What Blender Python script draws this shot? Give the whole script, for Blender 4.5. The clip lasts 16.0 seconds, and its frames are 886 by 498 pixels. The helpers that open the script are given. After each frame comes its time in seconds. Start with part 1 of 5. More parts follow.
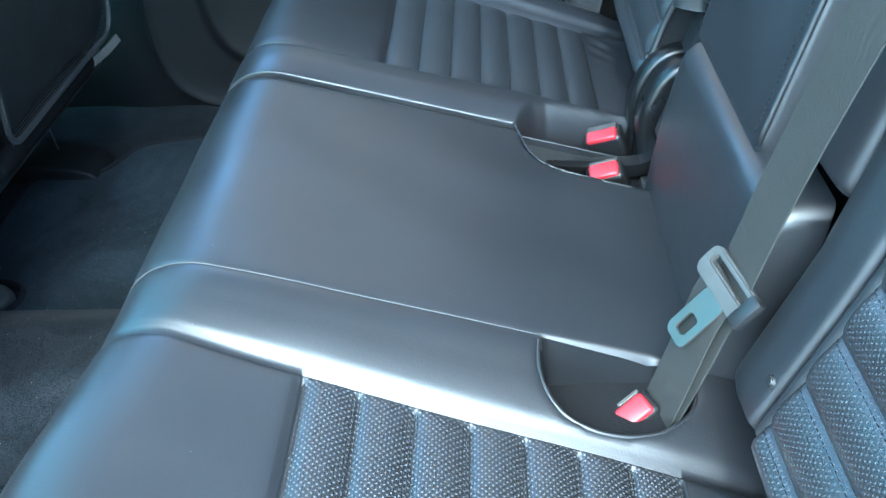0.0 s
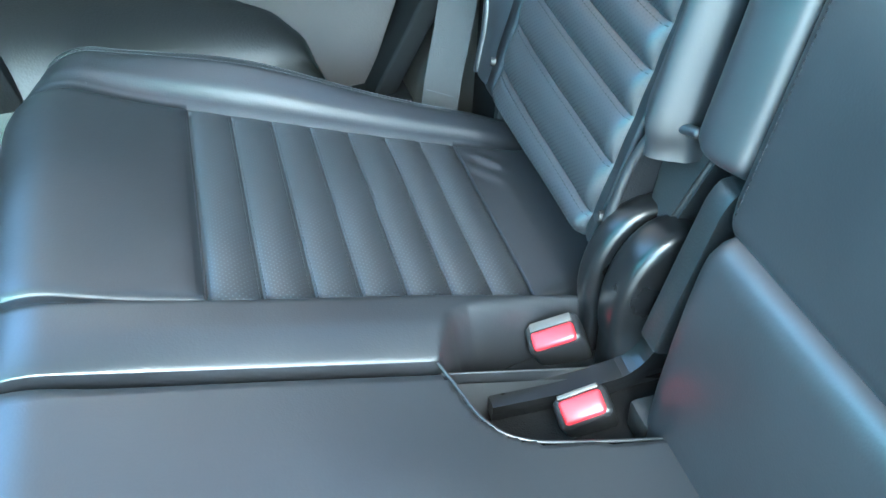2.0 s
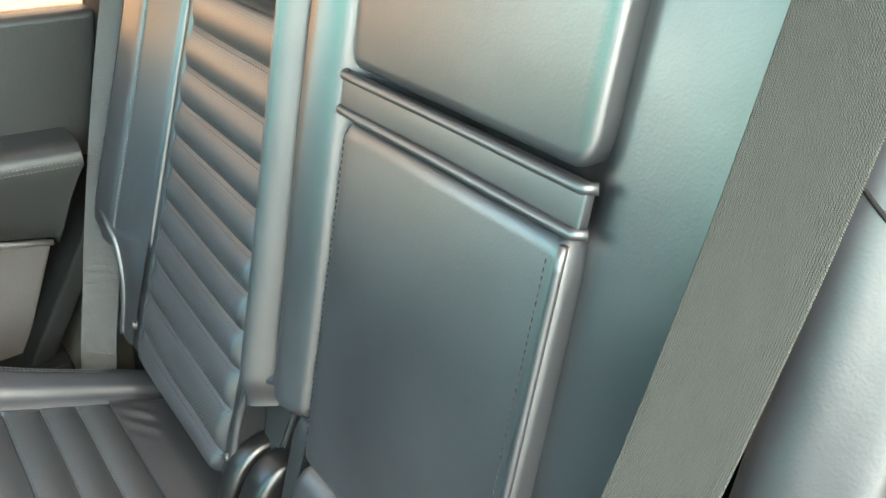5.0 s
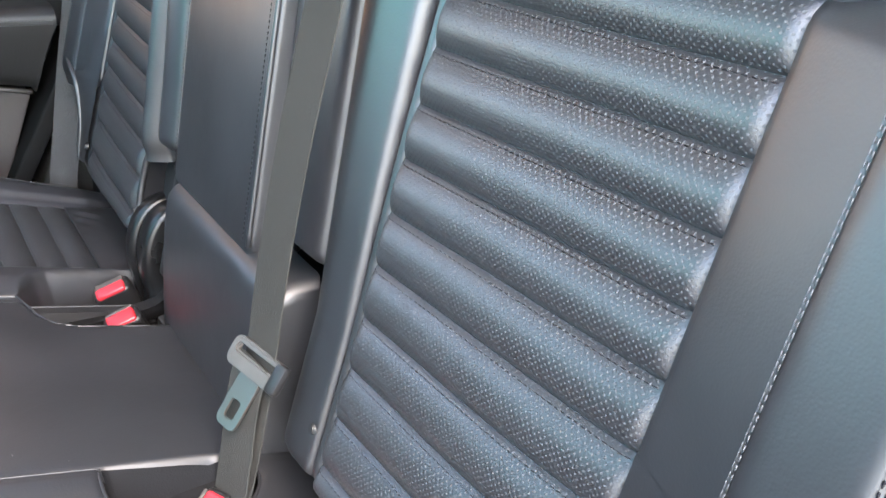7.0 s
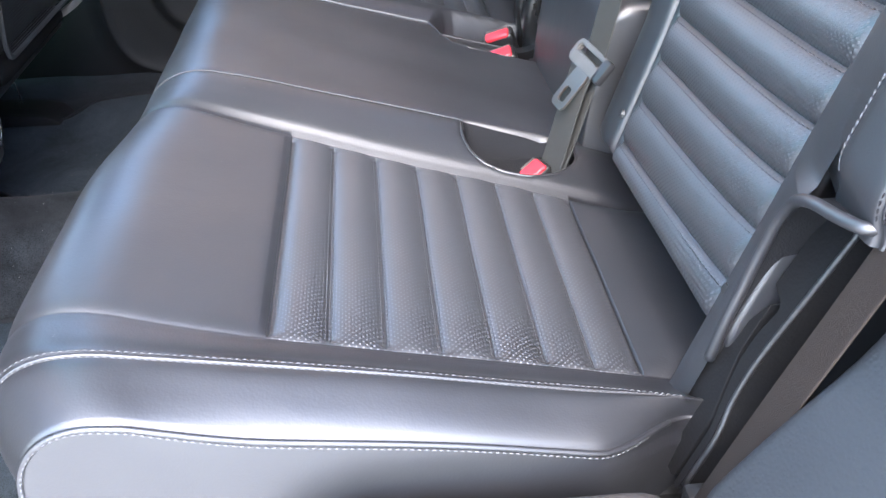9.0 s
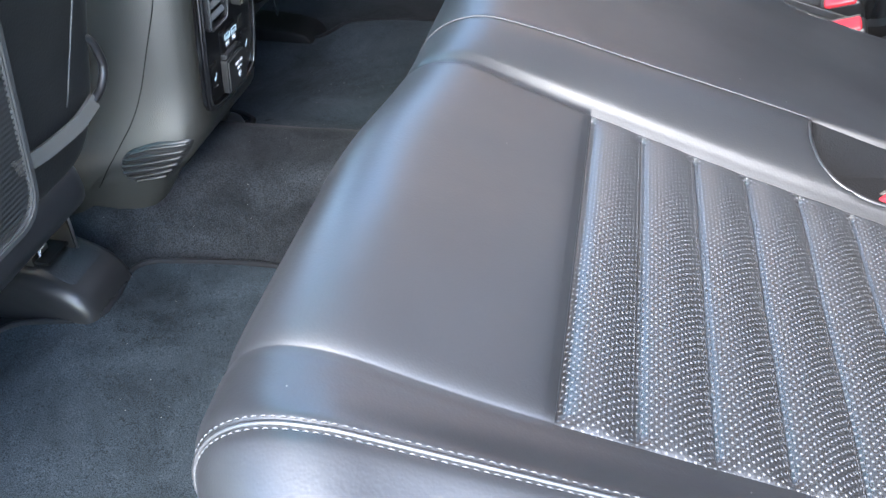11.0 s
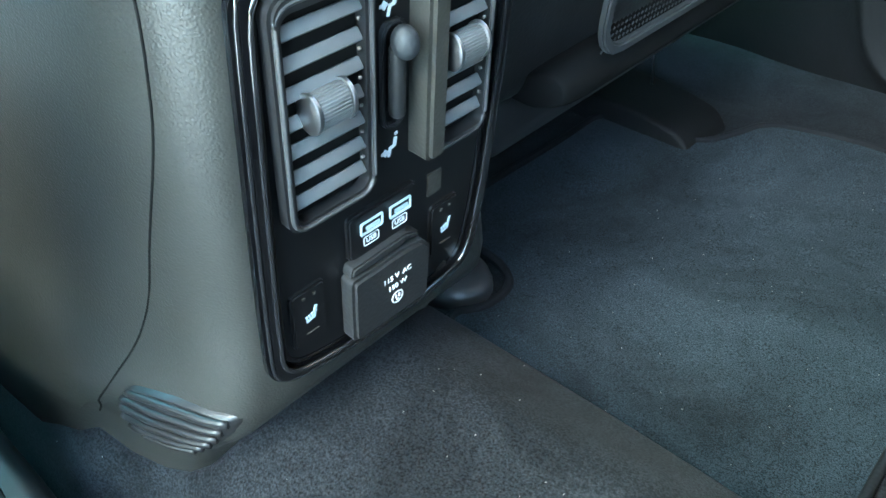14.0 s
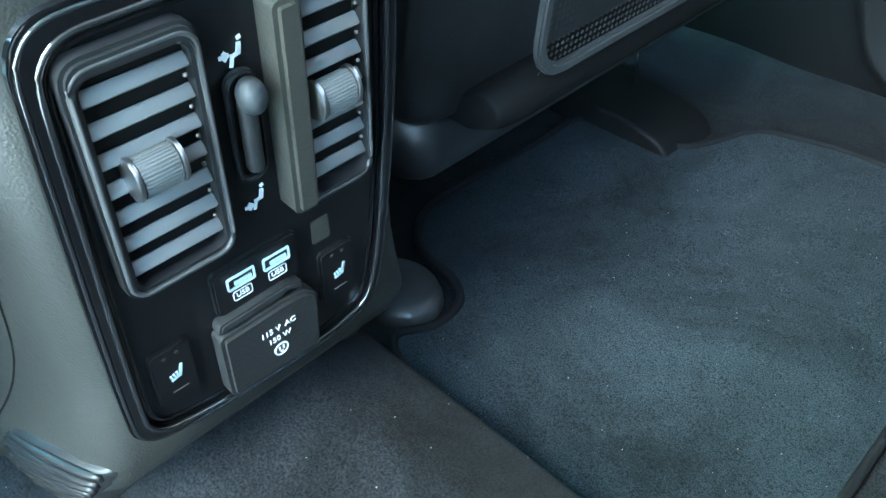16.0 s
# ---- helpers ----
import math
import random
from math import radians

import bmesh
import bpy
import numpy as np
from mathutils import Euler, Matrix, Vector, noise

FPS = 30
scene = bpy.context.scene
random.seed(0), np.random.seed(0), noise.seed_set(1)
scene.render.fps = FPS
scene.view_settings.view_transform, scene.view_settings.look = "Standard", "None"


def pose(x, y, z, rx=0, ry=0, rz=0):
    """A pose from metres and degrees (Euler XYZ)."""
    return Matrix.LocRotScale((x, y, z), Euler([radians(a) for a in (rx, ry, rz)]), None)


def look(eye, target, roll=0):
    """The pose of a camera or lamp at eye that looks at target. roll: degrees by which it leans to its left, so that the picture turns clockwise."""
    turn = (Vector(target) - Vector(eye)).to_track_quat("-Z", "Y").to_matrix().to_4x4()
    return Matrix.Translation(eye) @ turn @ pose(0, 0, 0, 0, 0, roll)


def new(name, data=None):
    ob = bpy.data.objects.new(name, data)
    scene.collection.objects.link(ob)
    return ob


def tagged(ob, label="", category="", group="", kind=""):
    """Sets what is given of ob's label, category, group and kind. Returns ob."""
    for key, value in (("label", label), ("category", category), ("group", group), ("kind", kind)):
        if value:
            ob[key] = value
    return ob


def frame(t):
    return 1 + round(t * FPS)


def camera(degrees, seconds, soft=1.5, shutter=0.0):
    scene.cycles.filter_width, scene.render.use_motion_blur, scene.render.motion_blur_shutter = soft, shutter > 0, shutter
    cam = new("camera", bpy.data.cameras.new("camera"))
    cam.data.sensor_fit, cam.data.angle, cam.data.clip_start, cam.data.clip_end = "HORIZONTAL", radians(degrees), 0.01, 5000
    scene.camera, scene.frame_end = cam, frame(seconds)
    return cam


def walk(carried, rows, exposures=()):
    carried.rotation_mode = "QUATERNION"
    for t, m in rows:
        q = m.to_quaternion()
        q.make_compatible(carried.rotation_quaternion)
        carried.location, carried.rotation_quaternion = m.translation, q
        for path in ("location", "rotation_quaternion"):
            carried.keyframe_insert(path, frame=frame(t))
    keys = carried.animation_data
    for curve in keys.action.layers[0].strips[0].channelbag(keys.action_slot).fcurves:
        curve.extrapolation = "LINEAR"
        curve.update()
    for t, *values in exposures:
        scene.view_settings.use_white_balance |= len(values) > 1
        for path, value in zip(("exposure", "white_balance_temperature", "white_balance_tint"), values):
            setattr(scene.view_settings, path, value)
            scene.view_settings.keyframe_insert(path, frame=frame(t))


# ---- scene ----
cam = camera(54.7, 16.0)
# the camera's way: along the bench, up the backrest, back out, then down to the console
PATH = [
    (0, (0.315, 0.003, 0.927), (0.216, 1.576, -0.305), -2.9),
    (0.5, (0.273, 0.144, 0.92), (0.318, 1.675, -0.366), -4.1),
    (1, (0.277, 0.274, 0.912), (0.407, 1.805, -0.369), -4.2),
    (1.5, (0.267, 0.366, 0.914), (0.534, 1.877, -0.369), -2.7),
    (2, (0.251, 0.434, 0.905), (0.631, 1.917, -0.381), -2.4),
    (2.5, (0.233, 0.502, 0.912), (0.728, 1.922, -0.407), -1.4),
    (3, (0.226, 0.542, 0.943), (0.821, 1.925, -0.373), -1.2),
    (3.5, (0.231, 0.522, 1.009), (0.981, 1.919, -0.21), 0.9),
    (3.7, (0.245, 0.516, 1.042), (1.056, 1.912, -0.139), 0.4),
    (5.8, (0.339, 0.101, 1.007), (1.399, 1.559, 0.141), -0.2),
    (6, (0.345, 0.055, 0.992), (1.387, 1.527, 0.127), -0.8),
    (6.5, (0.332, -0.022, 0.958), (1.35, 1.448, 0.063), 0.0),
    (7, (0.289, -0.102, 0.924), (1.276, 1.394, 0.038), 1.5),
    (7.5, (0.259, -0.206, 0.879), (1.128, 1.363, -0.006), 1.4),
    (8, (0.255, -0.278, 0.857), (0.824, 1.369, -0.125), -0.4),
    (8.5, (0.256, -0.334, 0.843), (0.549, 1.33, -0.228), -1.3),
    (9, (0.266, -0.349, 0.847), (0.4, 1.314, -0.255), -1.2),
    (9.5, (0.251, -0.355, 0.833), (0.264, 1.32, -0.26), -1.8),
    (9.7, (0.239, -0.352, 0.822), (0.21, 1.305, -0.297), -1.8),
    (11.8, (0.124, 0.071, 0.785), (-0.377, 1.555, -0.458), -1.8),
    (12, (0.1, 0.144, 0.766), (-0.446, 1.606, -0.485), -2.0),
    (12.5, (0.054, 0.312, 0.706), (-0.67, 1.666, -0.575), -2.0),
    (13, (0.019, 0.379, 0.665), (-0.881, 1.652, -0.588), -2.0),
    (13.5, (0.016, 0.421, 0.66), (-1.016, 1.588, -0.594), -1.9),
    (14, (0.018, 0.447, 0.653), (-1.066, 1.57, -0.598), -1.8),
    (14.5, (0.017, 0.464, 0.649), (-1.081, 1.573, -0.602), -1.7),
    (15, (0.018, 0.477, 0.646), (-1.082, 1.575, -0.612), -1.2),
    (15.5, (0.023, 0.5, 0.646), (-1.075, 1.572, -0.637), -1.5),
    (16, (0.033, 0.528, 0.663), (-1.073, 1.558, -0.646), -2.4),
]
EXPOSE = [(0, 4.1, 5000, -13), (1.0, 4.5, 4950, -16), (2.0, 4.92, 5300, -14), (3.0, 5.0, 5960, -10), (3.7, 5.1, 6100, -10), (5.8, 4.12, 8000, 3), (6.5, 3.93, 7150, 7), (8.0, 4.1, 6750, 16), (8.5, 4.25, 6680, 14), (9.0, 4.05, 6300, 11), (9.5, 4.2, 6350, 9), (9.7, 4.2, 6350, 9),
          (11.8, 4.22, 5850, -4), (12.5, 4.5, 5140, -27), (13.5, 5.05, 5900, -12), (14.5, 4.97, 5720, -14), (15, 5.05, 5760, -14), (16, 5.14, 5560, -16)]
walk(cam, [(t, look(e, g, r)) for t, e, g, r in PATH], EXPOSE)

# ---- light ----
world = bpy.data.worlds.new("sky")
scene.world = world
world.use_nodes = True
_nt = world.node_tree
_sky = _nt.nodes.new("ShaderNodeTexSky")
_sky.sky_type, _sky.sun_disc = "NISHITA", False
_sky.ozone_density = 0.4
_sky.sun_elevation, _sky.sun_rotation = radians(51), radians(186)
_nt.links.new(_sky.outputs[0], _nt.nodes["Background"].inputs[0])
_nt.nodes["Background"].inputs[1].default_value = 0.15
_sun = bpy.data.lights.new("sun", "SUN")
_sun.energy, _sun.angle, _sun.color = 0.9, radians(55), (1.0, 0.88, 0.78)
_so = new("sun", _sun)
_so.matrix_world = look((-0.3, -3.0, 3.8), (0.0, 0.0, 0.0))


# ---- materials ----
def mat(name, base, rough=0.5, metal=0.0, spec=0.5, grain=0.0, grain_size=400.0, mottle=0.0, mottle_size=14.0, rough_var=0.0, coat=0.0, sheen=0.0, crumple=0.0):
    """Principled surface with two scales of variation: broad mottling and fine grain relief."""
    m = bpy.data.materials.new(name)
    m.use_nodes = True
    nt = m.node_tree
    p = nt.nodes["Principled BSDF"]
    p.inputs["Base Color"].default_value = (*base, 1)
    p.inputs["Roughness"].default_value = rough
    p.inputs["Metallic"].default_value = metal
    p.inputs["Specular IOR Level"].default_value = spec
    p.inputs["Coat Weight"].default_value = coat
    p.inputs["Sheen Weight"].default_value = sheen
    tc = nt.nodes.new("ShaderNodeTexCoord")
    if mottle or rough_var:
        n = nt.nodes.new("ShaderNodeTexNoise")
        n.inputs["Scale"].default_value, n.inputs["Detail"].default_value = mottle_size, 5
        nt.links.new(tc.outputs["Object"], n.inputs["Vector"])
    if mottle:
        r = nt.nodes.new("ShaderNodeMapRange")
        r.inputs["From Min"].default_value, r.inputs["From Max"].default_value = 0.3, 0.7
        r.inputs["To Min"].default_value, r.inputs["To Max"].default_value = 1 - mottle, 1 + mottle
        nt.links.new(n.outputs[0], r.inputs[0])
        v = nt.nodes.new("ShaderNodeVectorMath")
        v.operation = "SCALE"
        v.inputs[0].default_value = base
        nt.links.new(r.outputs[0], v.inputs["Scale"])
        nt.links.new(v.outputs[0], p.inputs["Base Color"])
    if rough_var:
        r = nt.nodes.new("ShaderNodeMapRange")
        r.inputs["From Min"].default_value, r.inputs["From Max"].default_value = 0.3, 0.7
        r.inputs["To Min"].default_value, r.inputs["To Max"].default_value = rough - rough_var, rough + rough_var
        nt.links.new(n.outputs[0], r.inputs[0])
        nt.links.new(r.outputs[0], p.inputs["Roughness"])
    if grain:
        g = nt.nodes.new("ShaderNodeTexVoronoi")
        g.feature = "SMOOTH_F1"
        g.inputs["Scale"].default_value = grain_size
        nt.links.new(tc.outputs["Object"], g.inputs["Vector"])
        b = nt.nodes.new("ShaderNodeBump")
        b.inputs["Strength"].default_value, b.inputs["Distance"].default_value = grain, 0.0006
        nt.links.new(g.outputs["Distance"], b.inputs["Height"])
        nt.links.new(b.outputs[0], p.inputs["Normal"])
        if crumple:
            c = nt.nodes.new("ShaderNodeTexNoise")
            c.inputs["Scale"].default_value, c.inputs["Detail"].default_value = 38, 4
            nt.links.new(tc.outputs["Object"], c.inputs["Vector"])
            b2 = nt.nodes.new("ShaderNodeBump")
            b2.inputs["Strength"].default_value, b2.inputs["Distance"].default_value = crumple, 0.003
            nt.links.new(c.outputs[0], b2.inputs["Height"])
            nt.links.new(b2.outputs[0], b.inputs["Normal"])
    return m


def perforated(name, base, dot, rough, inner=0.12, outer=0.25):
    """Leather with a regular field of small punched holes; the UV map is in metres."""
    m = mat(name, base, rough, grain=0.12, grain_size=900)
    nt = m.node_tree
    p = nt.nodes["Principled BSDF"]
    uv = nt.nodes.new("ShaderNodeUVMap")
    mp = nt.nodes.new("ShaderNodeMapping")
    mp.inputs["Rotation"].default_value = (0, 0, radians(45))
    mp.inputs["Scale"].default_value = (285, 285, 285)
    v = nt.nodes.new("ShaderNodeTexVoronoi")
    v.voronoi_dimensions = "2D"
    v.inputs["Scale"].default_value, v.inputs["Randomness"].default_value = 1.0, 0.0
    nt.links.new(uv.outputs[0], mp.inputs[0])
    nt.links.new(mp.outputs[0], v.inputs["Vector"])
    r = nt.nodes.new("ShaderNodeMapRange")
    r.inputs["From Min"].default_value, r.inputs["From Max"].default_value = inner, outer
    r.inputs["To Min"].default_value, r.inputs["To Max"].default_value = 1.0, 0.0
    nt.links.new(v.outputs["Distance"], r.inputs[0])
    mx = nt.nodes.new("ShaderNodeMix")
    mx.data_type = "RGBA"
    mx.inputs["A"].default_value, mx.inputs["B"].default_value = (*base, 1), (*dot, 1)
    nt.links.new(r.outputs[0], mx.inputs["Factor"])
    nt.links.new(mx.outputs["Result"], p.inputs["Base Color"])
    rr = nt.nodes.new("ShaderNodeMapRange")
    rr.inputs["To Min"].default_value, rr.inputs["To Max"].default_value = rough, 0.9
    nt.links.new(r.outputs[0], rr.inputs[0])
    nt.links.new(rr.outputs[0], p.inputs["Roughness"])
    sp = nt.nodes.new("ShaderNodeMapRange")
    sp.inputs["To Min"].default_value, sp.inputs["To Max"].default_value = 1.0, 0.1
    nt.links.new(r.outputs[0], sp.inputs[0])
    nt.links.new(sp.outputs[0], p.inputs["Specular IOR Level"])
    b = nt.nodes["Bump"]
    b2 = nt.nodes.new("ShaderNodeBump")
    b2.inputs["Strength"].default_value, b2.inputs["Distance"].default_value = 0.15, 0.0005
    b2.invert = True
    nt.links.new(r.outputs[0], b2.inputs["Height"])
    nt.links.new(b.outputs[0], b2.inputs["Normal"])
    nt.links.new(b2.outputs[0], p.inputs["Normal"])
    return m


LEATHER = mat("black_leather", (0.0115, 0.012, 0.014), 0.43, spec=1.0, crumple=0.10, grain=0.10, grain_size=650, mottle=0.12, mottle_size=9, rough_var=0.05)
PERF = perforated("perforated_leather", (0.012, 0.0125, 0.0145), (0.080, 0.084, 0.089), 0.43)
PERF_SEAT = perforated("perforated_seat_leather", (0.012, 0.0125, 0.0145), (0.135, 0.14, 0.149), 0.43, 0.12, 0.25)
THREAD = mat("grey_thread", (0.085, 0.085, 0.09), 0.6)
SEAM = mat("pale_seam", (0.04, 0.04, 0.043), 0.5)
DARK_THREAD = mat("dark_thread", (0.010, 0.010, 0.012), 0.8, spec=0.15)
PLASTIC = mat("black_plastic", (0.014, 0.0143, 0.0148), 0.46, spec=0.5, grain=0.25, grain_size=500, rough_var=0.06)
SATIN = mat("satin_black_plastic", (0.013, 0.013, 0.0138), 0.36, spec=0.45, rough_var=0.05)
GLOSS = mat("piano_black_plastic", (0.005, 0.005, 0.0056), 0.14, coat=0.3)
PANEL_BLACK = mat("smooth_panel_black", (0.0055, 0.0055, 0.006), 0.3, spec=0.35, rough_var=0.04)
BEAD = mat("polished_black_bead", (0.010, 0.010, 0.011), 0.14, spec=0.9, coat=0.8)
GREY_PLASTIC = mat("grey_grained_plastic", (0.0195, 0.0192, 0.0168), 0.37, spec=0.9, grain=0.32, grain_size=900, mottle=0.12, rough_var=0.05)
TRIM_GREY = mat("grey_trim_plastic", (0.0115, 0.0138, 0.0165), 0.6, grain=0.5, grain_size=420, mottle=0.08)
DOOR_GREY = mat("door_grey_plastic", (0.042, 0.0362, 0.0338), 0.55, grain=0.4, grain_size=400, mottle=0.08)
DOOR_DARK = mat("door_dark_vinyl", (0.016, 0.0158, 0.0155), 0.45, grain=0.3, grain_size=400)
KICK = mat("dark_kick_plastic", (0.0065, 0.0065, 0.0068), 0.6, spec=0.14, grain=0.3, grain_size=450)
HUB = mat("smooth_black_plastic", (0.006, 0.006, 0.0064), 0.3, spec=0.45, rough_var=0.05)
RED = mat("red_button", (0.42, 0.02, 0.03), 0.35, mottle=0.08, mottle_size=60)
CHROME = mat("chrome", (0.14, 0.122, 0.11), 0.3, metal=0.85, rough_var=0.06)
STEEL = mat("dull_steel", (0.42, 0.42, 0.43), 0.32, metal=1.0, mottle=0.1)
DULL = mat("worn_dark_metal", (0.075, 0.068, 0.063), 0.38, metal=0.9, mottle=0.15)
SILVER = mat("silver_paint", (0.085, 0.078, 0.072), 0.46, metal=0.4, mottle=0.1, mottle_size=90)
SLAT = mat("slat_grey", (0.088, 0.092, 0.094), 0.42, rough_var=0.04)
CLOTH = mat("dark_lining_cloth", (0.010, 0.010, 0.011), 0.9, spec=0.1, grain=0.4, grain_size=700)
# lining cloth kept near-black: the shade inside wells and recesses is in its colour
SHADED_LINING = mat("shaded_recess_lining", (0.006, 0.0062, 0.0072), 0.75, spec=0.2, grain=0.4, grain_size=700)
WHITE = mat("white_print", (0.62, 0.64, 0.64), 0.5)
CYAN = mat("pale_blue_print", (0.36, 0.46, 0.50), 0.5)
OLIVE = mat("olive_grey_plastic", (0.029, 0.028, 0.024), 0.42, grain=0.2, grain_size=600)
WARM_GREY = mat("warm_grey_side_plastic", (0.032, 0.029, 0.027), 0.5, grain=0.25, grain_size=500, mottle=0.06)
PALE_SATIN = mat("pale_satin_trim", (0.08, 0.078, 0.072), 0.38, rough_var=0.05)
DARK_RIM = mat("dark_grey_plastic", (0.036, 0.037, 0.038), 0.42, rough_var=0.05)
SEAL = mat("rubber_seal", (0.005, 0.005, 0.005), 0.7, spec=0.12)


def webbing(name, base, weave=380):
    m = mat(name, base, 0.75, spec=0.2)
    nt = m.node_tree
    p = nt.nodes["Principled BSDF"]
    uv = nt.nodes.new("ShaderNodeUVMap")
    w = nt.nodes.new("ShaderNodeTexWave")
    w.wave_type, w.bands_direction = "BANDS", "DIAGONAL"
    w.inputs["Scale"].default_value, w.inputs["Distortion"].default_value = weave * 2.4, 0.4
    w2 = nt.nodes.new("ShaderNodeTexWave")
    w2.inputs["Scale"].default_value = weave * 1.24
    nt.links.new(uv.outputs[0], w.inputs[0])
    nt.links.new(uv.outputs[0], w2.inputs[0])
    a = nt.nodes.new("ShaderNodeMath")
    a.operation = "ADD"
    nt.links.new(w.outputs["Fac"], a.inputs[0])
    nt.links.new(w2.outputs["Fac"], a.inputs[1])
    r = nt.nodes.new("ShaderNodeMapRange")
    r.inputs["From Max"].default_value = 2.0
    r.inputs["To Min"].default_value, r.inputs["To Max"].default_value = 0.7, 1.25
    nt.links.new(a.outputs[0], r.inputs[0])
    v = nt.nodes.new("ShaderNodeVectorMath")
    v.operation = "SCALE"
    v.inputs[0].default_value = base
    nt.links.new(r.outputs[0], v.inputs["Scale"])
    nt.links.new(v.outputs[0], p.inputs["Base Color"])
    b = nt.nodes.new("ShaderNodeBump")
    b.inputs["Strength"].default_value, b.inputs["Distance"].default_value = 0.7, 0.0006
    nt.links.new(a.outputs[0], b.inputs["Height"])
    nt.links.new(b.outputs[0], p.inputs["Normal"])
    return m


WEB = webbing("black_webbing", (0.032, 0.032, 0.029), 240)
WEB_GREY = webbing("grey_webbing", (0.085, 0.082, 0.08))
WEB_TAN = webbing("brown_grey_webbing", (0.028, 0.021, 0.017))


def carpet(name, base, fibre, patch, low=0.2, high=2.2, deep=0.8):
    m = mat(name, base, 0.95, spec=0.04, sheen=0.03)
    nt = m.node_tree
    p = nt.nodes["Principled BSDF"]
    tc = nt.nodes.new("ShaderNodeTexCoord")
    n1 = nt.nodes.new("ShaderNodeTexNoise")
    n1.inputs["Scale"].default_value, n1.inputs["Detail"].default_value = fibre, 4
    n2 = nt.nodes.new("ShaderNodeTexNoise")
    n2.inputs["Scale"].default_value, n2.inputs["Detail"].default_value = patch, 9
    n2.inputs["Roughness"].default_value, n2.inputs["Distortion"].default_value = 0.68, 0.6
    for n in (n1, n2):
        nt.links.new(tc.outputs["Object"], n.inputs["Vector"])
    r1 = nt.nodes.new("ShaderNodeMapRange")
    r1.inputs["From Min"].default_value, r1.inputs["From Max"].default_value = 0.35, 0.65
    r1.inputs["To Min"].default_value, r1.inputs["To Max"].default_value = low, high
    r2 = nt.nodes.new("ShaderNodeMapRange")
    r2.inputs["From Min"].default_value, r2.inputs["From Max"].default_value = 0.3, 0.7
    r2.inputs["To Min"].default_value, r2.inputs["To Max"].default_value = 0.45, 1.65
    nt.links.new(n1.outputs[0], r1.inputs[0])
    nt.links.new(n2.outputs[0], r2.inputs[0])
    mu = nt.nodes.new("ShaderNodeMath")
    mu.operation = "MULTIPLY"
    nt.links.new(r1.outputs[0], mu.inputs[0])
    nt.links.new(r2.outputs[0], mu.inputs[1])
    v = nt.nodes.new("ShaderNodeVectorMath")
    v.operation = "SCALE"
    v.inputs[0].default_value = base
    nt.links.new(mu.outputs[0], v.inputs["Scale"])
    nt.links.new(v.outputs[0], p.inputs["Base Color"])
    b = nt.nodes.new("ShaderNodeBump")
    b.inputs["Strength"].default_value, b.inputs["Distance"].default_value = deep, 0.0008
    nt.links.new(n1.outputs[0], b.inputs["Height"])
    nt.links.new(b.outputs[0], p.inputs["Normal"])
    return m


CARPET = carpet("charcoal_carpet", (0.0112, 0.0122, 0.0138), 700, 12, 0.45, 1.65, 0.45)
MAT = carpet("charcoal_mat_pile", (0.0165, 0.0215, 0.0262), 900, 7, 0.35, 1.7, 0.4)
BIND = mat("mat_binding", (0.0085, 0.009, 0.0105), 0.85, spec=0.15, grain=0.5, grain_size=300)


# ---- builders ----
def thing(name, label, category, group="", kind=""):
    return tagged(new(name), label, category, group, kind)


def part(name, bm, material, parent=None, label=""):
    """Link a bmesh as one mesh object under a thing or part."""
    me = bpy.data.meshes.new(name)
    bm.normal_update()
    bm.to_mesh(me)
    bm.free()
    me.materials.append(material)
    me.polygons.foreach_set("use_smooth", [True] * len(me.polygons))
    me.set_sharp_from_angle(angle=radians(42))
    ob = new(name, me)
    ob.parent = parent
    return tagged(ob, label)


def from_arrays(name, verts, faces, material, parent=None, label="", uvs=None, sharp=0):
    me = bpy.data.meshes.new(name)
    me.from_pydata([tuple(v) for v in np.asarray(verts).tolist()], [], [tuple(f) for f in np.asarray(faces).tolist()])
    me.materials.append(material)
    me.polygons.foreach_set("use_smooth", [True] * len(me.polygons))
    if uvs is not None:
        layer = me.uv_layers.new(name="UVMap")
        idx = np.empty(len(me.loops), int)
        me.loops.foreach_get("vertex_index", idx)
        layer.data.foreach_set("uv", np.asarray(uvs)[idx].ravel())
    if sharp:
        me.set_sharp_from_angle(angle=radians(sharp))
    ob = new(name, me)
    ob.parent = parent
    return tagged(ob, label)


def grid_faces(nu, nv, mask=None):
    i, j = np.meshgrid(np.arange(nu - 1), np.arange(nv - 1), indexing="ij")
    f = np.stack([i * nv + j, (i + 1) * nv + j, (i + 1) * nv + j + 1, i * nv + j + 1], -1)
    return f[mask] if mask is not None else f.reshape(-1, 4)


def sheet(name, P, material, parent, mask=None, uv=None, flip=False, label=""):
    """A part cut from a grid of points P (nu, nv, 3): the faces of mask."""
    nu, nv = P.shape[:2]
    f = grid_faces(nu, nv, mask)
    if flip:
        f = f[:, ::-1]
    used, inv = np.unique(f, return_inverse=True)
    uvs = uv.reshape(-1, 2)[used] if uv is not None else None
    return from_arrays(name, P.reshape(-1, 3)[used], inv.reshape(f.shape), material, parent, label, uvs)


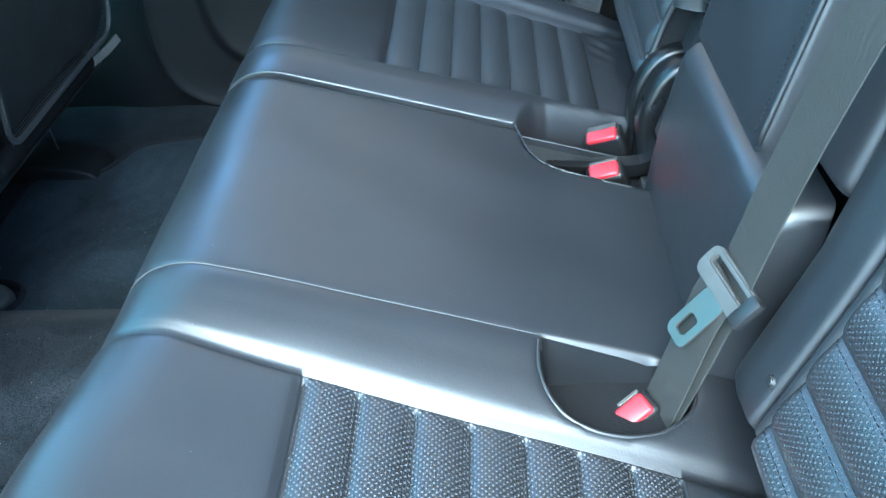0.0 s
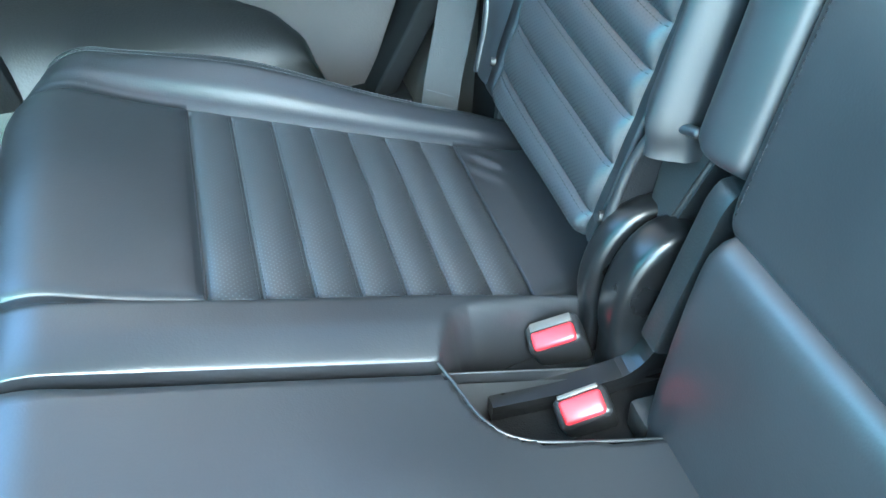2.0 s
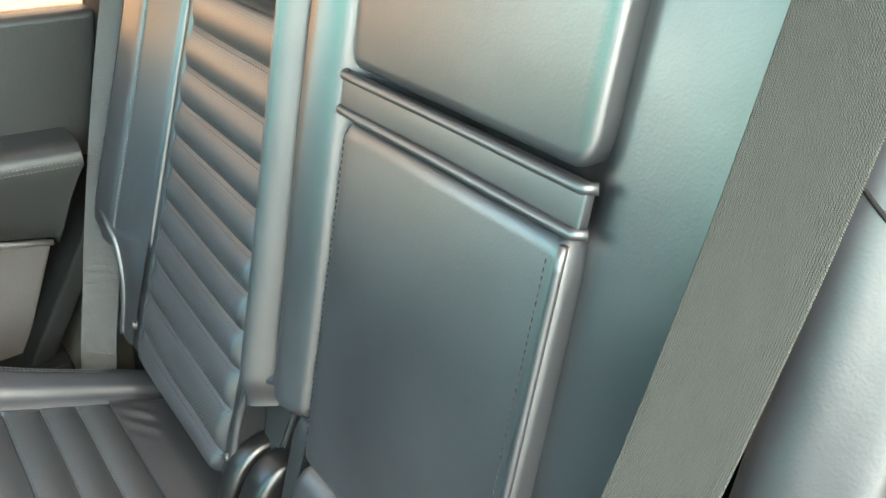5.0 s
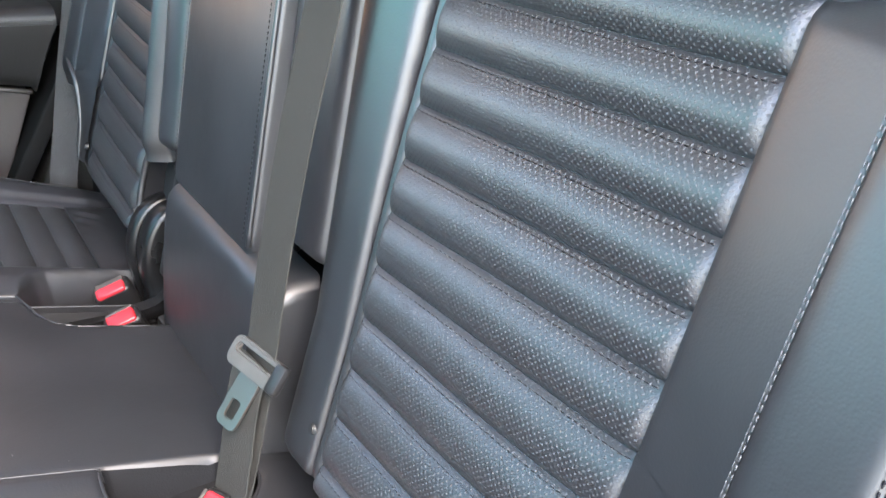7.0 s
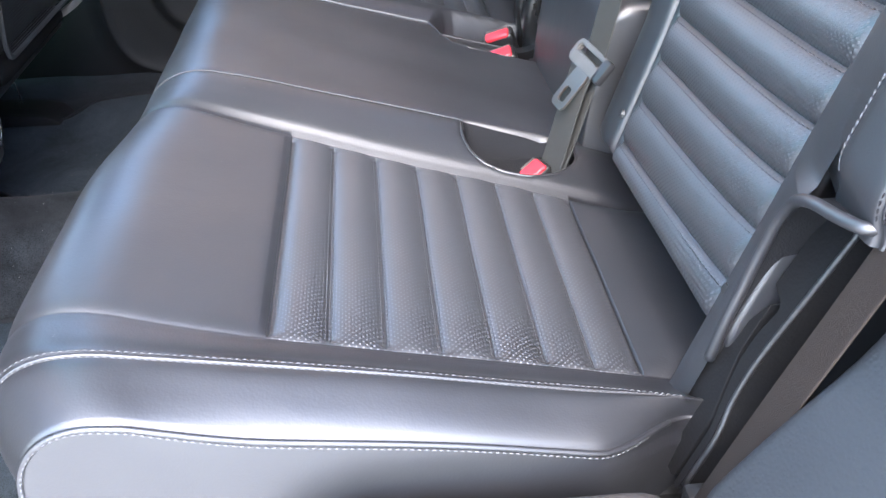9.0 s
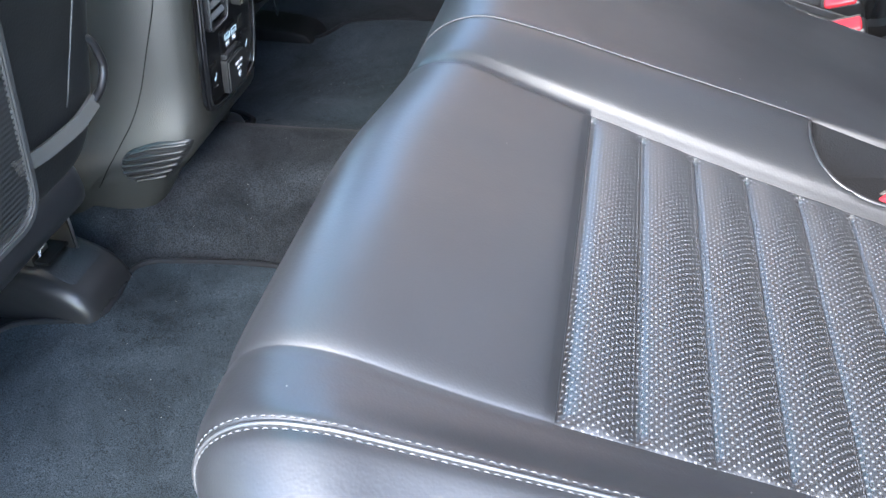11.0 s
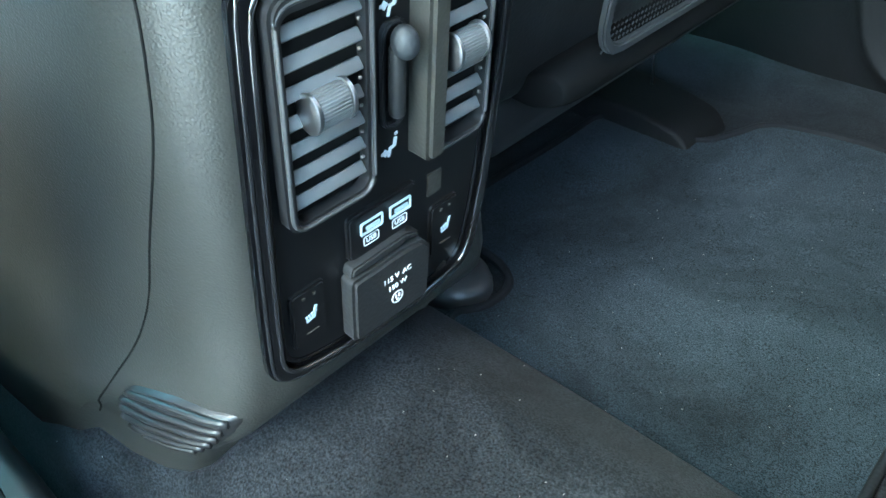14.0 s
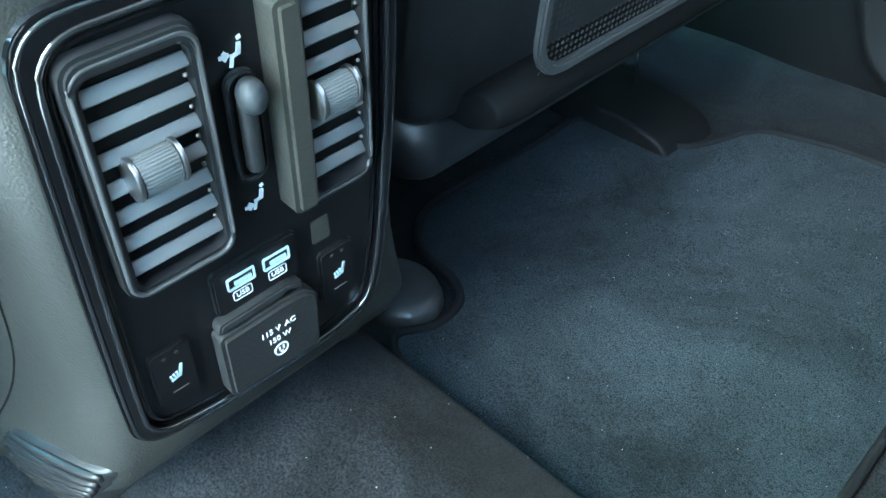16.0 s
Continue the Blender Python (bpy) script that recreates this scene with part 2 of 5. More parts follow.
def pchip(xk, yk, x):
    """Monotone cubic through knots."""
    xk, yk = np.asarray(xk, float), np.asarray(yk, float)
    h = np.diff(xk)
    d = np.diff(yk, axis=0) / (h if yk.ndim == 1 else h[:, None])
    m = np.zeros_like(yk)
    m[0], m[-1] = d[0], d[-1]
    same = d[:-1] * d[1:] > 0
    with np.errstate(divide="ignore", invalid="ignore"):
        hm = 2 * d[:-1] * d[1:] / (d[:-1] + d[1:])
    m[1:-1] = np.where(same, hm, 0)
    k = np.clip(np.searchsorted(xk, x) - 1, 0, len(h) - 1)
    t = (x - xk[k]) / h[k]
    return (2 * t**3 - 3 * t**2 + 1) * yk[k] + (t**3 - 2 * t**2 + t) * h[k] * m[k] + (-2 * t**3 + 3 * t**2) * yk[k + 1] + (t**3 - t**2) * h[k] * m[k + 1]


def smooth(a, b, x):
    t = np.clip((x - a) / (b - a), 0, 1)
    return t * t * (3 - 2 * t)


def box_bm(sx, sy, sz, bevel=0.0, seg=3, m=None):
    bm = bmesh.new()
    bmesh.ops.create_cube(bm, size=1, matrix=Matrix.Diagonal((sx, sy, sz, 1)))
    if bevel:
        bmesh.ops.bevel(bm, geom=bm.edges[:], offset=bevel, segments=seg, profile=0.5, affect="EDGES", clamp_overlap=True)
    if m is not None:
        bm.transform(m)
    return bm


def prism_bm(outline, y0, y1, bevel=0.0, seg=2, m=None):
    """Extrude an (x, z) outline from y0 to y1, rim edges rounded."""
    bm = bmesh.new()
    a = [bm.verts.new((x, y0, z)) for x, z in outline]
    b = [bm.verts.new((x, y1, z)) for x, z in outline]
    fa, fb = bm.faces.new(a), bm.faces.new(b[::-1])
    n = len(a)
    for i in range(n):
        bm.faces.new((a[(i + 1) % n], a[i], b[i], b[(i + 1) % n]))
    bmesh.ops.recalc_face_normals(bm, faces=bm.faces[:])
    if bevel:
        rim = list(set(fa.edges[:] + fb.edges[:]))
        bmesh.ops.bevel(bm, geom=rim, offset=bevel, segments=seg, profile=0.5, affect="EDGES", clamp_overlap=True)
    if m is not None:
        bm.transform(m)
    return bm


def tube(name, pts, radius, material, parent=None, label="", closed=False, n=8, flat=1.0):
    """A round rod along points."""
    P = np.asarray(pts, float)
    T = np.gradient(P, axis=0) if not closed else np.roll(P, -1, 0) - np.roll(P, 1, 0)
    T /= np.linalg.norm(T, axis=1)[:, None]
    up = np.array([0.13, 0.21, 0.97])
    A = np.cross(T, up)
    A /= np.linalg.norm(A, axis=1)[:, None]
    B = np.cross(A, T)
    th = np.linspace(0, 2 * math.pi, n, endpoint=False)
    V = (P[:, None] + radius * (np.cos(th)[None, :, None] * A[:, None] + flat * np.sin(th)[None, :, None] * B[:, None])).reshape(-1, 3)
    m = len(P)
    F = []
    for i in range(m if closed else m - 1):
        for j in range(n):
            k, l = (i + 1) % m, (j + 1) % n
            F.append((i * n + j, i * n + l, k * n + l, k * n + j))
    verts = V.tolist()
    if not closed:
        for i, end in ((0, 0), (m - 1, 1)):
            c = len(verts)
            verts.append(P[i].tolist())
            for j in range(n):
                l = (j + 1) % n
                F.append((i * n + l, i * n + j, c, c) if not end else (i * n + j, i * n + l, c, c))
    F = [tuple(dict.fromkeys(f)) for f in F]
    me = bpy.data.meshes.new(name)
    me.from_pydata(verts, [], F)
    me.materials.append(material)
    me.polygons.foreach_set("use_smooth", [True] * len(me.polygons))
    ob = new(name, me)
    ob.parent = parent
    return tagged(ob, label)


def resample(pts, step):
    P = np.asarray(pts, float)
    L = np.r_[0, np.cumsum(np.linalg.norm(np.diff(P, axis=0), axis=1))]
    s = np.arange(0, L[-1], step)
    return np.stack([np.interp(s, L, P[:, i]) for i in range(3)], 1)


def curve(pts, n=40):
    """A smooth line through points."""
    P = np.asarray(pts, float)
    L = np.r_[0, np.cumsum(np.linalg.norm(np.diff(P, axis=0), axis=1))]
    return pchip(L, P, np.linspace(0, L[-1], n)) if P.ndim == 1 else np.stack([pchip(L, P[:, i], np.linspace(0, L[-1], n)) for i in range(P.shape[1])], 1)


def stitches(name, path, material, parent, length=0.0034, gap=0.0013, r=0.00042, lift=0.0006, label="row of thread stitches"):
    """A row of short thread stitches along a path, joined."""
    P = resample(path, (length + gap) / 6)
    V, F = [], []
    for k in range(0, len(P) - 6, 6):
        a, b = P[k], P[k + 4]
        d = b - a
        L = np.linalg.norm(d)
        if L < 1e-6:
            continue
        d /= L
        s = np.cross(d, (0.2, 0.1, 1.0))
        s /= np.linalg.norm(s)
        u = np.cross(s, d)
        o = len(V)
        for f, w in ((0.0, 0.4), (0.3, 1.0), (0.7, 1.0), (1.0, 0.4)):
            c = a + d * L * f + np.array((0, 0, 1)) * lift * (1 if 0 < f < 1 else 0.2)
            for q in range(4):
                th = q * math.pi / 2
                V.append(c + r * w * (math.cos(th) * s + math.sin(th) * u))
        for q in range(3):
            for w in range(4):
                F.append((o + q * 4 + w, o + q * 4 + (w + 1) % 4, o + (q + 1) * 4 + (w + 1) % 4, o + (q + 1) * 4 + w))
    ob = from_arrays(name, V, F, material, parent, label)
    ob["kind"] = "stuff"
    return ob


def ribbon(name, centre, across, width, thick, material, parent, label=""):
    """A strap: centre line, a sideways direction per point, real thickness; UV in metres."""
    C, A = np.asarray(centre, float), np.asarray(across, float)
    A = A / np.linalg.norm(A, axis=1)[:, None]
    T = np.gradient(C, axis=0)
    N = np.cross(T, A)
    N /= np.linalg.norm(N, axis=1)[:, None]
    prof = [(-1, 0.0), (-0.96, 0.5), (-0.6, 0.5), (0, 0.5), (0.6, 0.5), (0.96, 0.5), (1, 0), (0.96, -0.5), (0, -0.5), (-0.96, -0.5)]
    L = np.r_[0, np.cumsum(np.linalg.norm(np.diff(C, axis=0), axis=1))]
    V, U = [], []
    for c, a, n, l in zip(C, A, N, L):
        for u, w in prof:
            V.append(c + a * u * width / 2 + n * w * thick)
            U.append((u * width / 2, l))
    k = len(prof)
    F = [(i * k + j, i * k + (j + 1) % k, (i + 1) * k + (j + 1) % k, (i + 1) * k + j) for i in range(len(C) - 1) for j in range(k)]
    F += [tuple(range(k))[::-1], tuple((len(C) - 1) * k + j for j in range(k))]
    me = bpy.data.meshes.new(name)
    me.from_pydata([tuple(v) for v in V], [], F)
    me.materials.append(material)
    lay = me.uv_layers.new(name="UVMap")
    idx = np.empty(len(me.loops), int)
    me.loops.foreach_get("vertex_index", idx)
    lay.data.foreach_set("uv", np.asarray(U)[idx].ravel())
    ob = new(name, me)
    ob.parent = parent
    return tagged(ob, label)


# ---- rear bench: cushions ----
RIB_X = [0.180, 0.2215, 0.262, 0.302, 0.342, 0.381, 0.420, 0.457]
RIB_X_FAR = [0.194, 0.236, 0.275, 0.312, 0.349, 0.386, 0.422, 0.457]


def cushion_plane(x):
    return 0.478 - 0.262 * (x - 0.18)


WELL_NEAR = [(0.359, 0.494), (0.357, 0.470), (0.362, 0.448), (0.374, 0.432), (0.395, 0.424), (0.420, 0.423), (0.445, 0.430), (0.466, 0.445), (0.477, 0.464), (0.470, 0.488), (0.445, 0.493)]
WELL_FAR = [(0.348, 0.842), (0.356, 0.814), (0.363, 0.790), (0.378, 0.771), (0.402, 0.763), (0.505, 0.756), (0.60, 0.756), (0.60, 0.908), (0.47, 0.906), (0.42, 0.899), (0.385, 0.893), (0.368, 0.884), (0.356, 0.862)]


def inside_by(poly, x, y):
    """How far inside a polygon points lie; negative outside."""
    P = np.array(poly)
    Q = np.roll(P, -1, 0)
    best = np.full(x.shape, 9.0)
    cross = np.zeros(x.shape, int)
    for (ax, ay), (bx, by) in zip(P, Q):
        dx, dy = bx - ax, by - ay
        t = np.clip(((x - ax) * dx + (y - ay) * dy) / (dx * dx + dy * dy), 0, 1)
        best = np.minimum(best, np.hypot(x - ax - t * dx, y - ay - t * dy))
        hit = ((ay > y) != (by > y)) & (x < ax + (y - ay) / (by - ay + 1e-12) * dx)
        cross += hit
    return np.where(cross % 2 == 1, best, -best)


def pocket_depth(x, y):
    """The buckle wells pressed into the bench."""
    near = inside_by(WELL_NEAR, x, y)
    far = inside_by(WELL_FAR, x, y)
    soft = smooth(0.843, 0.847, y)
    return 0.055 * smooth(-0.001, 0.007, near) + 0.004 * smooth(-0.006, 0.0, near) + 0.11 * ((1 - soft) * smooth(-0.002, 0.007, far) + soft * smooth(-0.001, 0.024, far))


def cushion_grid(knots, rx, step=0.0035):
    """Cushion surface: knots are rows of (y in front, y at the rear, height over the seat plane, drop)."""
    K = np.asarray(knots, float)
    span = np.abs(np.diff(K[:, 0])) + np.abs(np.diff(K[:, 3]))
    A = np.concatenate([k + np.linspace(0, 1, max(4, int(s / step)), endpoint=False) for k, s in enumerate(span)] + [[len(span)]])
    b = np.unique(np.concatenate([np.linspace(-0.33, -0.145, 22), np.linspace(-0.145, 0.0, 36), np.linspace(0, 0.45, int(0.45 / step))] + [np.array(rx) - 0.10 + d for d in (-0.005, -0.0025, -0.001, 0.0, 0.001, 0.0025, 0.005)]))
    return A, b


def cushion_points(knots, A, b, crease, ribs, rx):
    K = np.asarray(knots, float)
    n = np.arange(len(K))
    A, b = np.meshgrid(A, b, indexing="ij")
    yf, yr, h, dr = (pchip(n, K[:, c], A) for c in range(4))
    th = np.clip(-b / 0.0765, 0, math.pi / 2)
    d = np.maximum(-b - 0.1202, 0)
    x = np.where(b >= 0, 0.10 + b, 0.10 - 0.078 * np.sin(th) + 0.16 * d)
    zd = 0.075 * (1 - np.cos(th)) + d
    t = np.clip((x - 0.18) / 0.28, -0.35, 1.2)
    y = yf + (yr - yf) * t
    tuck = smooth(0.395, 0.485, x)
    y = np.where((y < 0.12) & (dr < 0.01), y + (0.086 - y) * tuck * (1 - smooth(0.075, 0.12, y)), y)
    y = np.where(dr >= 0.01, y + np.where(y < 0.3, 0.038, 0) * tuck, y)
    # towards the front edge the pads run together into one level roll
    level = (1 - smooth(0.0, 0.17, x)) * np.clip(1 - dr / 0.04, 0, 1)
    z = cushion_plane(x) + h + (0.011 - h) * level - zd - dr
    a0, a1 = ribs
    inside = smooth(a0, a0 + 0.09, A) * (1 - smooth(a1 - 0.10, a1, A))
    hard = (A >= a0) & (A <= a1)
    rib = np.zeros_like(x)
    for p, q in zip(rx[:-1], rx[1:]):
        u = np.clip((x - p) / (q - p), 0, 1)
        rib = np.maximum(rib, np.where((x > p) & (x < q), 0.86 * (1 - np.abs(2 * u - 1) ** 2.1) + 0.14 * (1 - np.abs(2 * u - 1) ** 10), 0))
    z += hard * (0.0074 * rib - 0.0066 * ((x > rx[0]) & (x < rx[-1]))) * inside
    pad = np.where(x <= rx[0], 0.0012 * (1 - smooth(rx[0] - 0.006, rx[0], x)), 0) + np.where(x >= rx[-1], 0.0015 * smooth(rx[-1], rx[-1] + 0.007, x), 0)
    z += hard * pad * smooth(a0, a0 + 0.10, A) * (1 - smooth(a1 - 0.10, a1, A))
    z += hard * 0.30 * np.maximum(x - 0.463, 0) * smooth(a0, a0 + 0.2, A) * (1 - smooth(a1 - 0.2, a1, A)) - 0.10 * np.maximum(x - 0.49, 0)
    z -= hard * 0.0035 * np.exp(-np.abs(x - rx[0]) / 0.007) * smooth(a0, a0 + 0.16, A) * (1 - smooth(a1 - 0.16, a1, A))
    for c, depth in crease:
        z -= depth * np.exp(-np.abs(A - c) * 22) * (b > -0.25)
    z -= pocket_depth(x, y) * (dr < 0.01)
    shift = (0.045 * (1 - smooth(0.0, 0.10, y + 0.02)) + 0.026 * smooth(1.20, 1.33, y)) * (1 - smooth(0.02, 0.36, x))
    shift = shift - 0.018 * smooth(0.50, 0.28, y) * (1 - 0.4 * smooth(0.15, 0.0, y)) * (1 - smooth(0.05, 0.18, x))
    x = x + shift
    z -= 0.30 * shift
    # the outer bolster of the far cushion swells in its middle
    z += 0.020 * np.exp(-((x - 0.255) / 0.11) ** 2) * np.clip((A - 5) / 2.6, 0, 1) * (y > 1.1)
    # slack and wrinkles of used leather
    z += 0.0012 * np.sin(x * 23 + 3 * np.sin(y * 9)) * np.sin(y * 17 + 1.3) * (dr < 0.01)
    z += 0.0016 * np.cos((x * 0.8 + y * 0.6) * 330) * np.exp(-((x - 0.478) / 0.016) ** 2 - ((y - 1.125) / 0.03) ** 2)
    z = np.maximum(z, 0.235)
    return np.stack([x, y, z], -1), x, y, A


def build_cushion(name, label, knots, crease, ribs, stitch_rows, rx, flip=False):
    top = thing(name, label, "car seat", "rear bench")
    A, b = cushion_grid(knots, rx)
    P, X, Y, AA = cushion_points(knots, A, b, crease, ribs, rx)
    Am = (A[:-1] + A[1:]) / 2
    xm = (X[:-1, :-1] + X[1:, 1:]) / 2
    bm_ = (b[:-1] + b[1:]) / 2
    inA = (Am > ribs[0]) & (Am < ribs[1])
    uv = np.stack([P[..., 1], np.broadcast_to(b, P.shape[:2])], -1)
    insert = inA[:, None] & ((bm_ > rx[0] - 0.10) & (bm_ < rx[-1] - 0.10))[None]
    ym = (Y[:-1, :-1] + Y[1:, 1:]) / 2
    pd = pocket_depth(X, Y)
    # well walls past a small depth take the shade-dark lining
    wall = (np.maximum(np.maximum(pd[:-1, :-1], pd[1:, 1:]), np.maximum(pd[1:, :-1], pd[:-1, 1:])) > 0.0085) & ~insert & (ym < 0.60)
    sheet("cover", P, LEATHER, top, ~insert & ~wall, uv, flip)
    if wall.any():
        sheet("well_lining", P, SHADED_LINING, top, wall, uv, flip, "cloth lining of the buckle well, its shade put into the colour")
    for p, q in zip(rx[:-1], rx[1:]):
        sheet("rib", P, PERF_SEAT, top, inA[:, None] & ((bm_ > p - 0.10) & (bm_ < q - 0.10))[None], uv, flip)
    for p in rx[1:-1]:
        for d in (-0.0021, 0.0021):
            row = cushion_points(knots, np.linspace(ribs[0] + 0.055, ribs[1] - 0.05, 90), np.array([p - 0.10 + d]), crease, ribs, rx)[0][:, 0]
            stitches("seam_stitching", row + np.array((0, 0, 0.0001)), SEAM, top, length=0.0042, gap=0.0010, r=0.00038, lift=0.0003)
    for k, b0, b1, mtl, off in stitch_rows:
        bb = np.linspace(b0, b1, 160)
        row = cushion_points(knots, np.array([k]), bb, crease, ribs, rx)[0][0]
        stitches("stitching", row + np.array((0, -0.0014 if k < 2.5 else 0, 0.0006)), mtl, top, r=off or 0.00042)
    base = box_bm(0.40, abs(knots[-1][0] - knots[0][0]) - 0.05, 0.10, 0.01, 2, Matrix.Translation((0.31, (knots[-1][0] + knots[0][0]) / 2, 0.285)))
    part("seat_pan", base, PLASTIC, top, "black moulded seat pan")
    return top, (lambda k, bb: cushion_points(knots, np.atleast_1d(np.asarray(k, float)), np.asarray(bb, float), crease, ribs, rx)[0])


KN_A = [(0.045, 0.05, -0.02, 0.21), (0.018, 0.042, -0.02, 0.045), (0.022, 0.045, 0.0, 0.0), (0.044, 0.066, 0.012, 0.0), (0.068, 0.087, 0.017, 0), (0.118, 0.130, -0.002, 0),
        (0.434, 0.398, -0.002, 0), (0.448, 0.415, 0.0060, 0), (0.473, 0.449, 0.0150, 0), (0.508, 0.492, 0.021, 0), (0.67, 0.67, 0.016, 0), (0.826, 0.822, 0.014, 0), (0.841, 0.837, 0.002, 0.0), (0.843, 0.839, 0.0, 0.17)]
cushion_a, at_a = build_cushion("bench_cushion", "black leather bench cushion with ribbed perforated seat insert", KN_A,
    [(2, 0.003), (4, 0.0025), (5, 0.0025), (6, 0.003), (9, 0.002)], (5, 6),
    [(3.87, -0.16, 0.375, THREAD, 0), (4.065, -0.16, 0.375, THREAD, 0), (1.93, -0.12, 0.345, THREAD, 0.0010), (1.83, -0.12, 0.345, THREAD, 0.0007)], RIB_X)
tube("piping", at_a(9.0, np.linspace(-0.16, 0.258, 120))[0] + np.array((0, 0, 0.0010)), 0.0007, SEAM, cushion_a, "thin pale seam piping")
tube("piping", at_a(4.0, np.linspace(-0.16, 0.375, 120))[0] + np.array((0, 0, 0.0010)), 0.0016, LEATHER, cushion_a)
tube("piping", at_a(2.02, np.linspace(-0.13, 0.36, 120))[0] + np.array((0, -0.001, 0.0005)), 0.0022, LEATHER, cushion_a)



def well_floor(outline, z, parent):
    """Dark cloth floor of a buckle well."""
    c = np.mean(outline, 0)
    bm = bmesh.new()
    o = [(c[0] + (x - c[0]) * 0.97, c[1] + (y - c[1]) * 0.97) for x, y in outline]
    a, b = [bm.verts.new((x, y, z)) for x, y in o], [bm.verts.new((x, y, z - 0.02)) for x, y in o]
    bm.faces.new(a)
    bm.faces.new(b[::-1])
    for i in range(len(o)):
        bm.faces.new((a[i - 1], a[i], b[i], b[i - 1]))
    bmesh.ops.recalc_face_normals(bm, faces=bm.faces[:])
    part("well_floor", bm, CLOTH, parent, "dark cloth floor of the buckle well")


well_floor(WELL_NEAR, 0.404, cushion_a)
well_floor(WELL_FAR, 0.372, cushion_a)
G = at_a(np.linspace(6.0, 9.6, 160), np.linspace(0.24, 0.40, 120)).reshape(-1, 3)
G = G[pocket_depth(G[:, 0], G[:, 1]) < 0.0022]
rim = curve([(x, y, 0.0) for x, y in WELL_NEAR[:10]], 60)
rim = [tuple(G[np.argmin((G[:, 0] - x) ** 2 + (G[:, 1] - y) ** 2)][:2]) + (G[np.argmin((G[:, 0] - x) ** 2 + (G[:, 1] - y) ** 2)][2] - 0.0006,) for x, y, _ in rim]
rim = np.array(rim)
for _ in range(6):
    rim[1:-1] = (rim[:-2] + rim[1:-1] + rim[2:]) / 3
tube("well_rim", rim, 0.0018, LEATHER, cushion_a, "rolled leather rim of the buckle well", n=10)
for outline, h in ((WELL_FAR[:6], 0.0125),):
    rim = [(x, y, cushion_plane(x) + h - (0.010 if y < 0.46 else 0.0)) for x, y in outline]
    tube("well_rim", curve(rim, 60), 0.0013, LEATHER, cushion_a, "rolled leather rim of the buckle well", n=10)

KN_B = [(0.846, 0.842, 0.0, 0.17), (0.848, 0.844, 0.010, 0.0), (0.882, 0.878, 0.0205, 0), (0.906, 0.904, 0.020, 0), (0.934, 0.928, -0.002, 0),
        (1.228, 1.176, -0.002, 0), (1.256, 1.198, 0.010, 0), (1.284, 1.220, 0.016, 0), (1.312, 1.248, -0.004, 0), (1.325, 1.26, -0.02, 0.04), (1.30, 1.26, -0.02, 0.21)]
cushion_b, at_b = build_cushion("bench_cushion", "black leather outer bench cushion with ribbed perforated insert", KN_B,
    [(4, 0.004), (5, 0.004), (7, 0.002)], (4, 5), [(6.9, -0.15, 0.37, THREAD, 0), (7.1, -0.15, 0.37, THREAD, 0)], RIB_X_FAR)

# ---- rear bench: backrests ----
RIB_Z = [0.445, 0.470, 0.511, 0.552, 0.593, 0.634, 0.674, 0.713, 0.751, 0.789, 0.827, 0.864]
RIB_Z_FAR = [0.445, 0.472, 0.517, 0.558, 0.595, 0.631, 0.666, 0.703, 0.740, 0.778, 0.819, 0.864]


def rib_lift(z):
    """How far the seams sweep up towards the outer side."""
    return np.interp(z, [0.445, 0.47, 0.511, 0.552, 0.593, 0.634, 0.674, 0.713, 0.751, 0.864], [0.0, 0.017, 0.018, 0.016, 0.013, 0.010, 0.009, 0.006, 0.004, 0.0])


def back_x(z):
    return 0.521 + 0.318 * (z - 0.519)


def back_points(knots, A, z, crease, ribs, z0, z1, roll=(0.05, 0.05), rz=RIB_Z):
    K = np.asarray(knots, float)
    n = np.arange(len(K))
    A, z = np.meshgrid(A, z, indexing="ij")
    y, h, fw = (pchip(n, K[:, c], A) for c in range(3))
    h = h + fw * (0.118 * np.maximum(z - 0.57, 0) + 0.016)
    h = h - roll[0] * (1 - smooth(z0 - 0.012, z0 + 0.03, z)) ** 2 - roll[1] * smooth(z1 - 0.02, z1 + 0.012, z) ** 2
    if ribs:
        a0, a1 = ribs
        hard = (A >= a0) & (A <= a1)
        inside = 0.12 + 0.88 * smooth(a0, a0 + 0.11, A) * (1 - smooth(a1 - 0.13, a1, A))
        rib = np.zeros_like(z)
        for p, q in zip(rz[:-1], rz[1:]):
            u = np.clip((z - p) / (q - p), 0, 1)
            rib = np.maximum(rib, np.where((z > p) & (z < q), 0.88 * (1 - np.abs(2 * u - 1) ** 2.1) + 0.12 * (1 - np.abs(2 * u - 1) ** 10), 0))
        h = h + hard * inside * 0.0082 * rib
    for c, depth in crease:
        h = h - depth * np.exp(-np.abs(A - c) * 22)
    h = h + 0.001 * np.sin(z * 19 + 2 * y) * np.sin(y * 21)
    if ribs:
        z = z + rib_lift(z) * np.clip((A - ribs[0]) / (ribs[1] - ribs[0]), 0, 1) ** 1.5
    return np.stack([back_x(z) - h, y, z], -1)


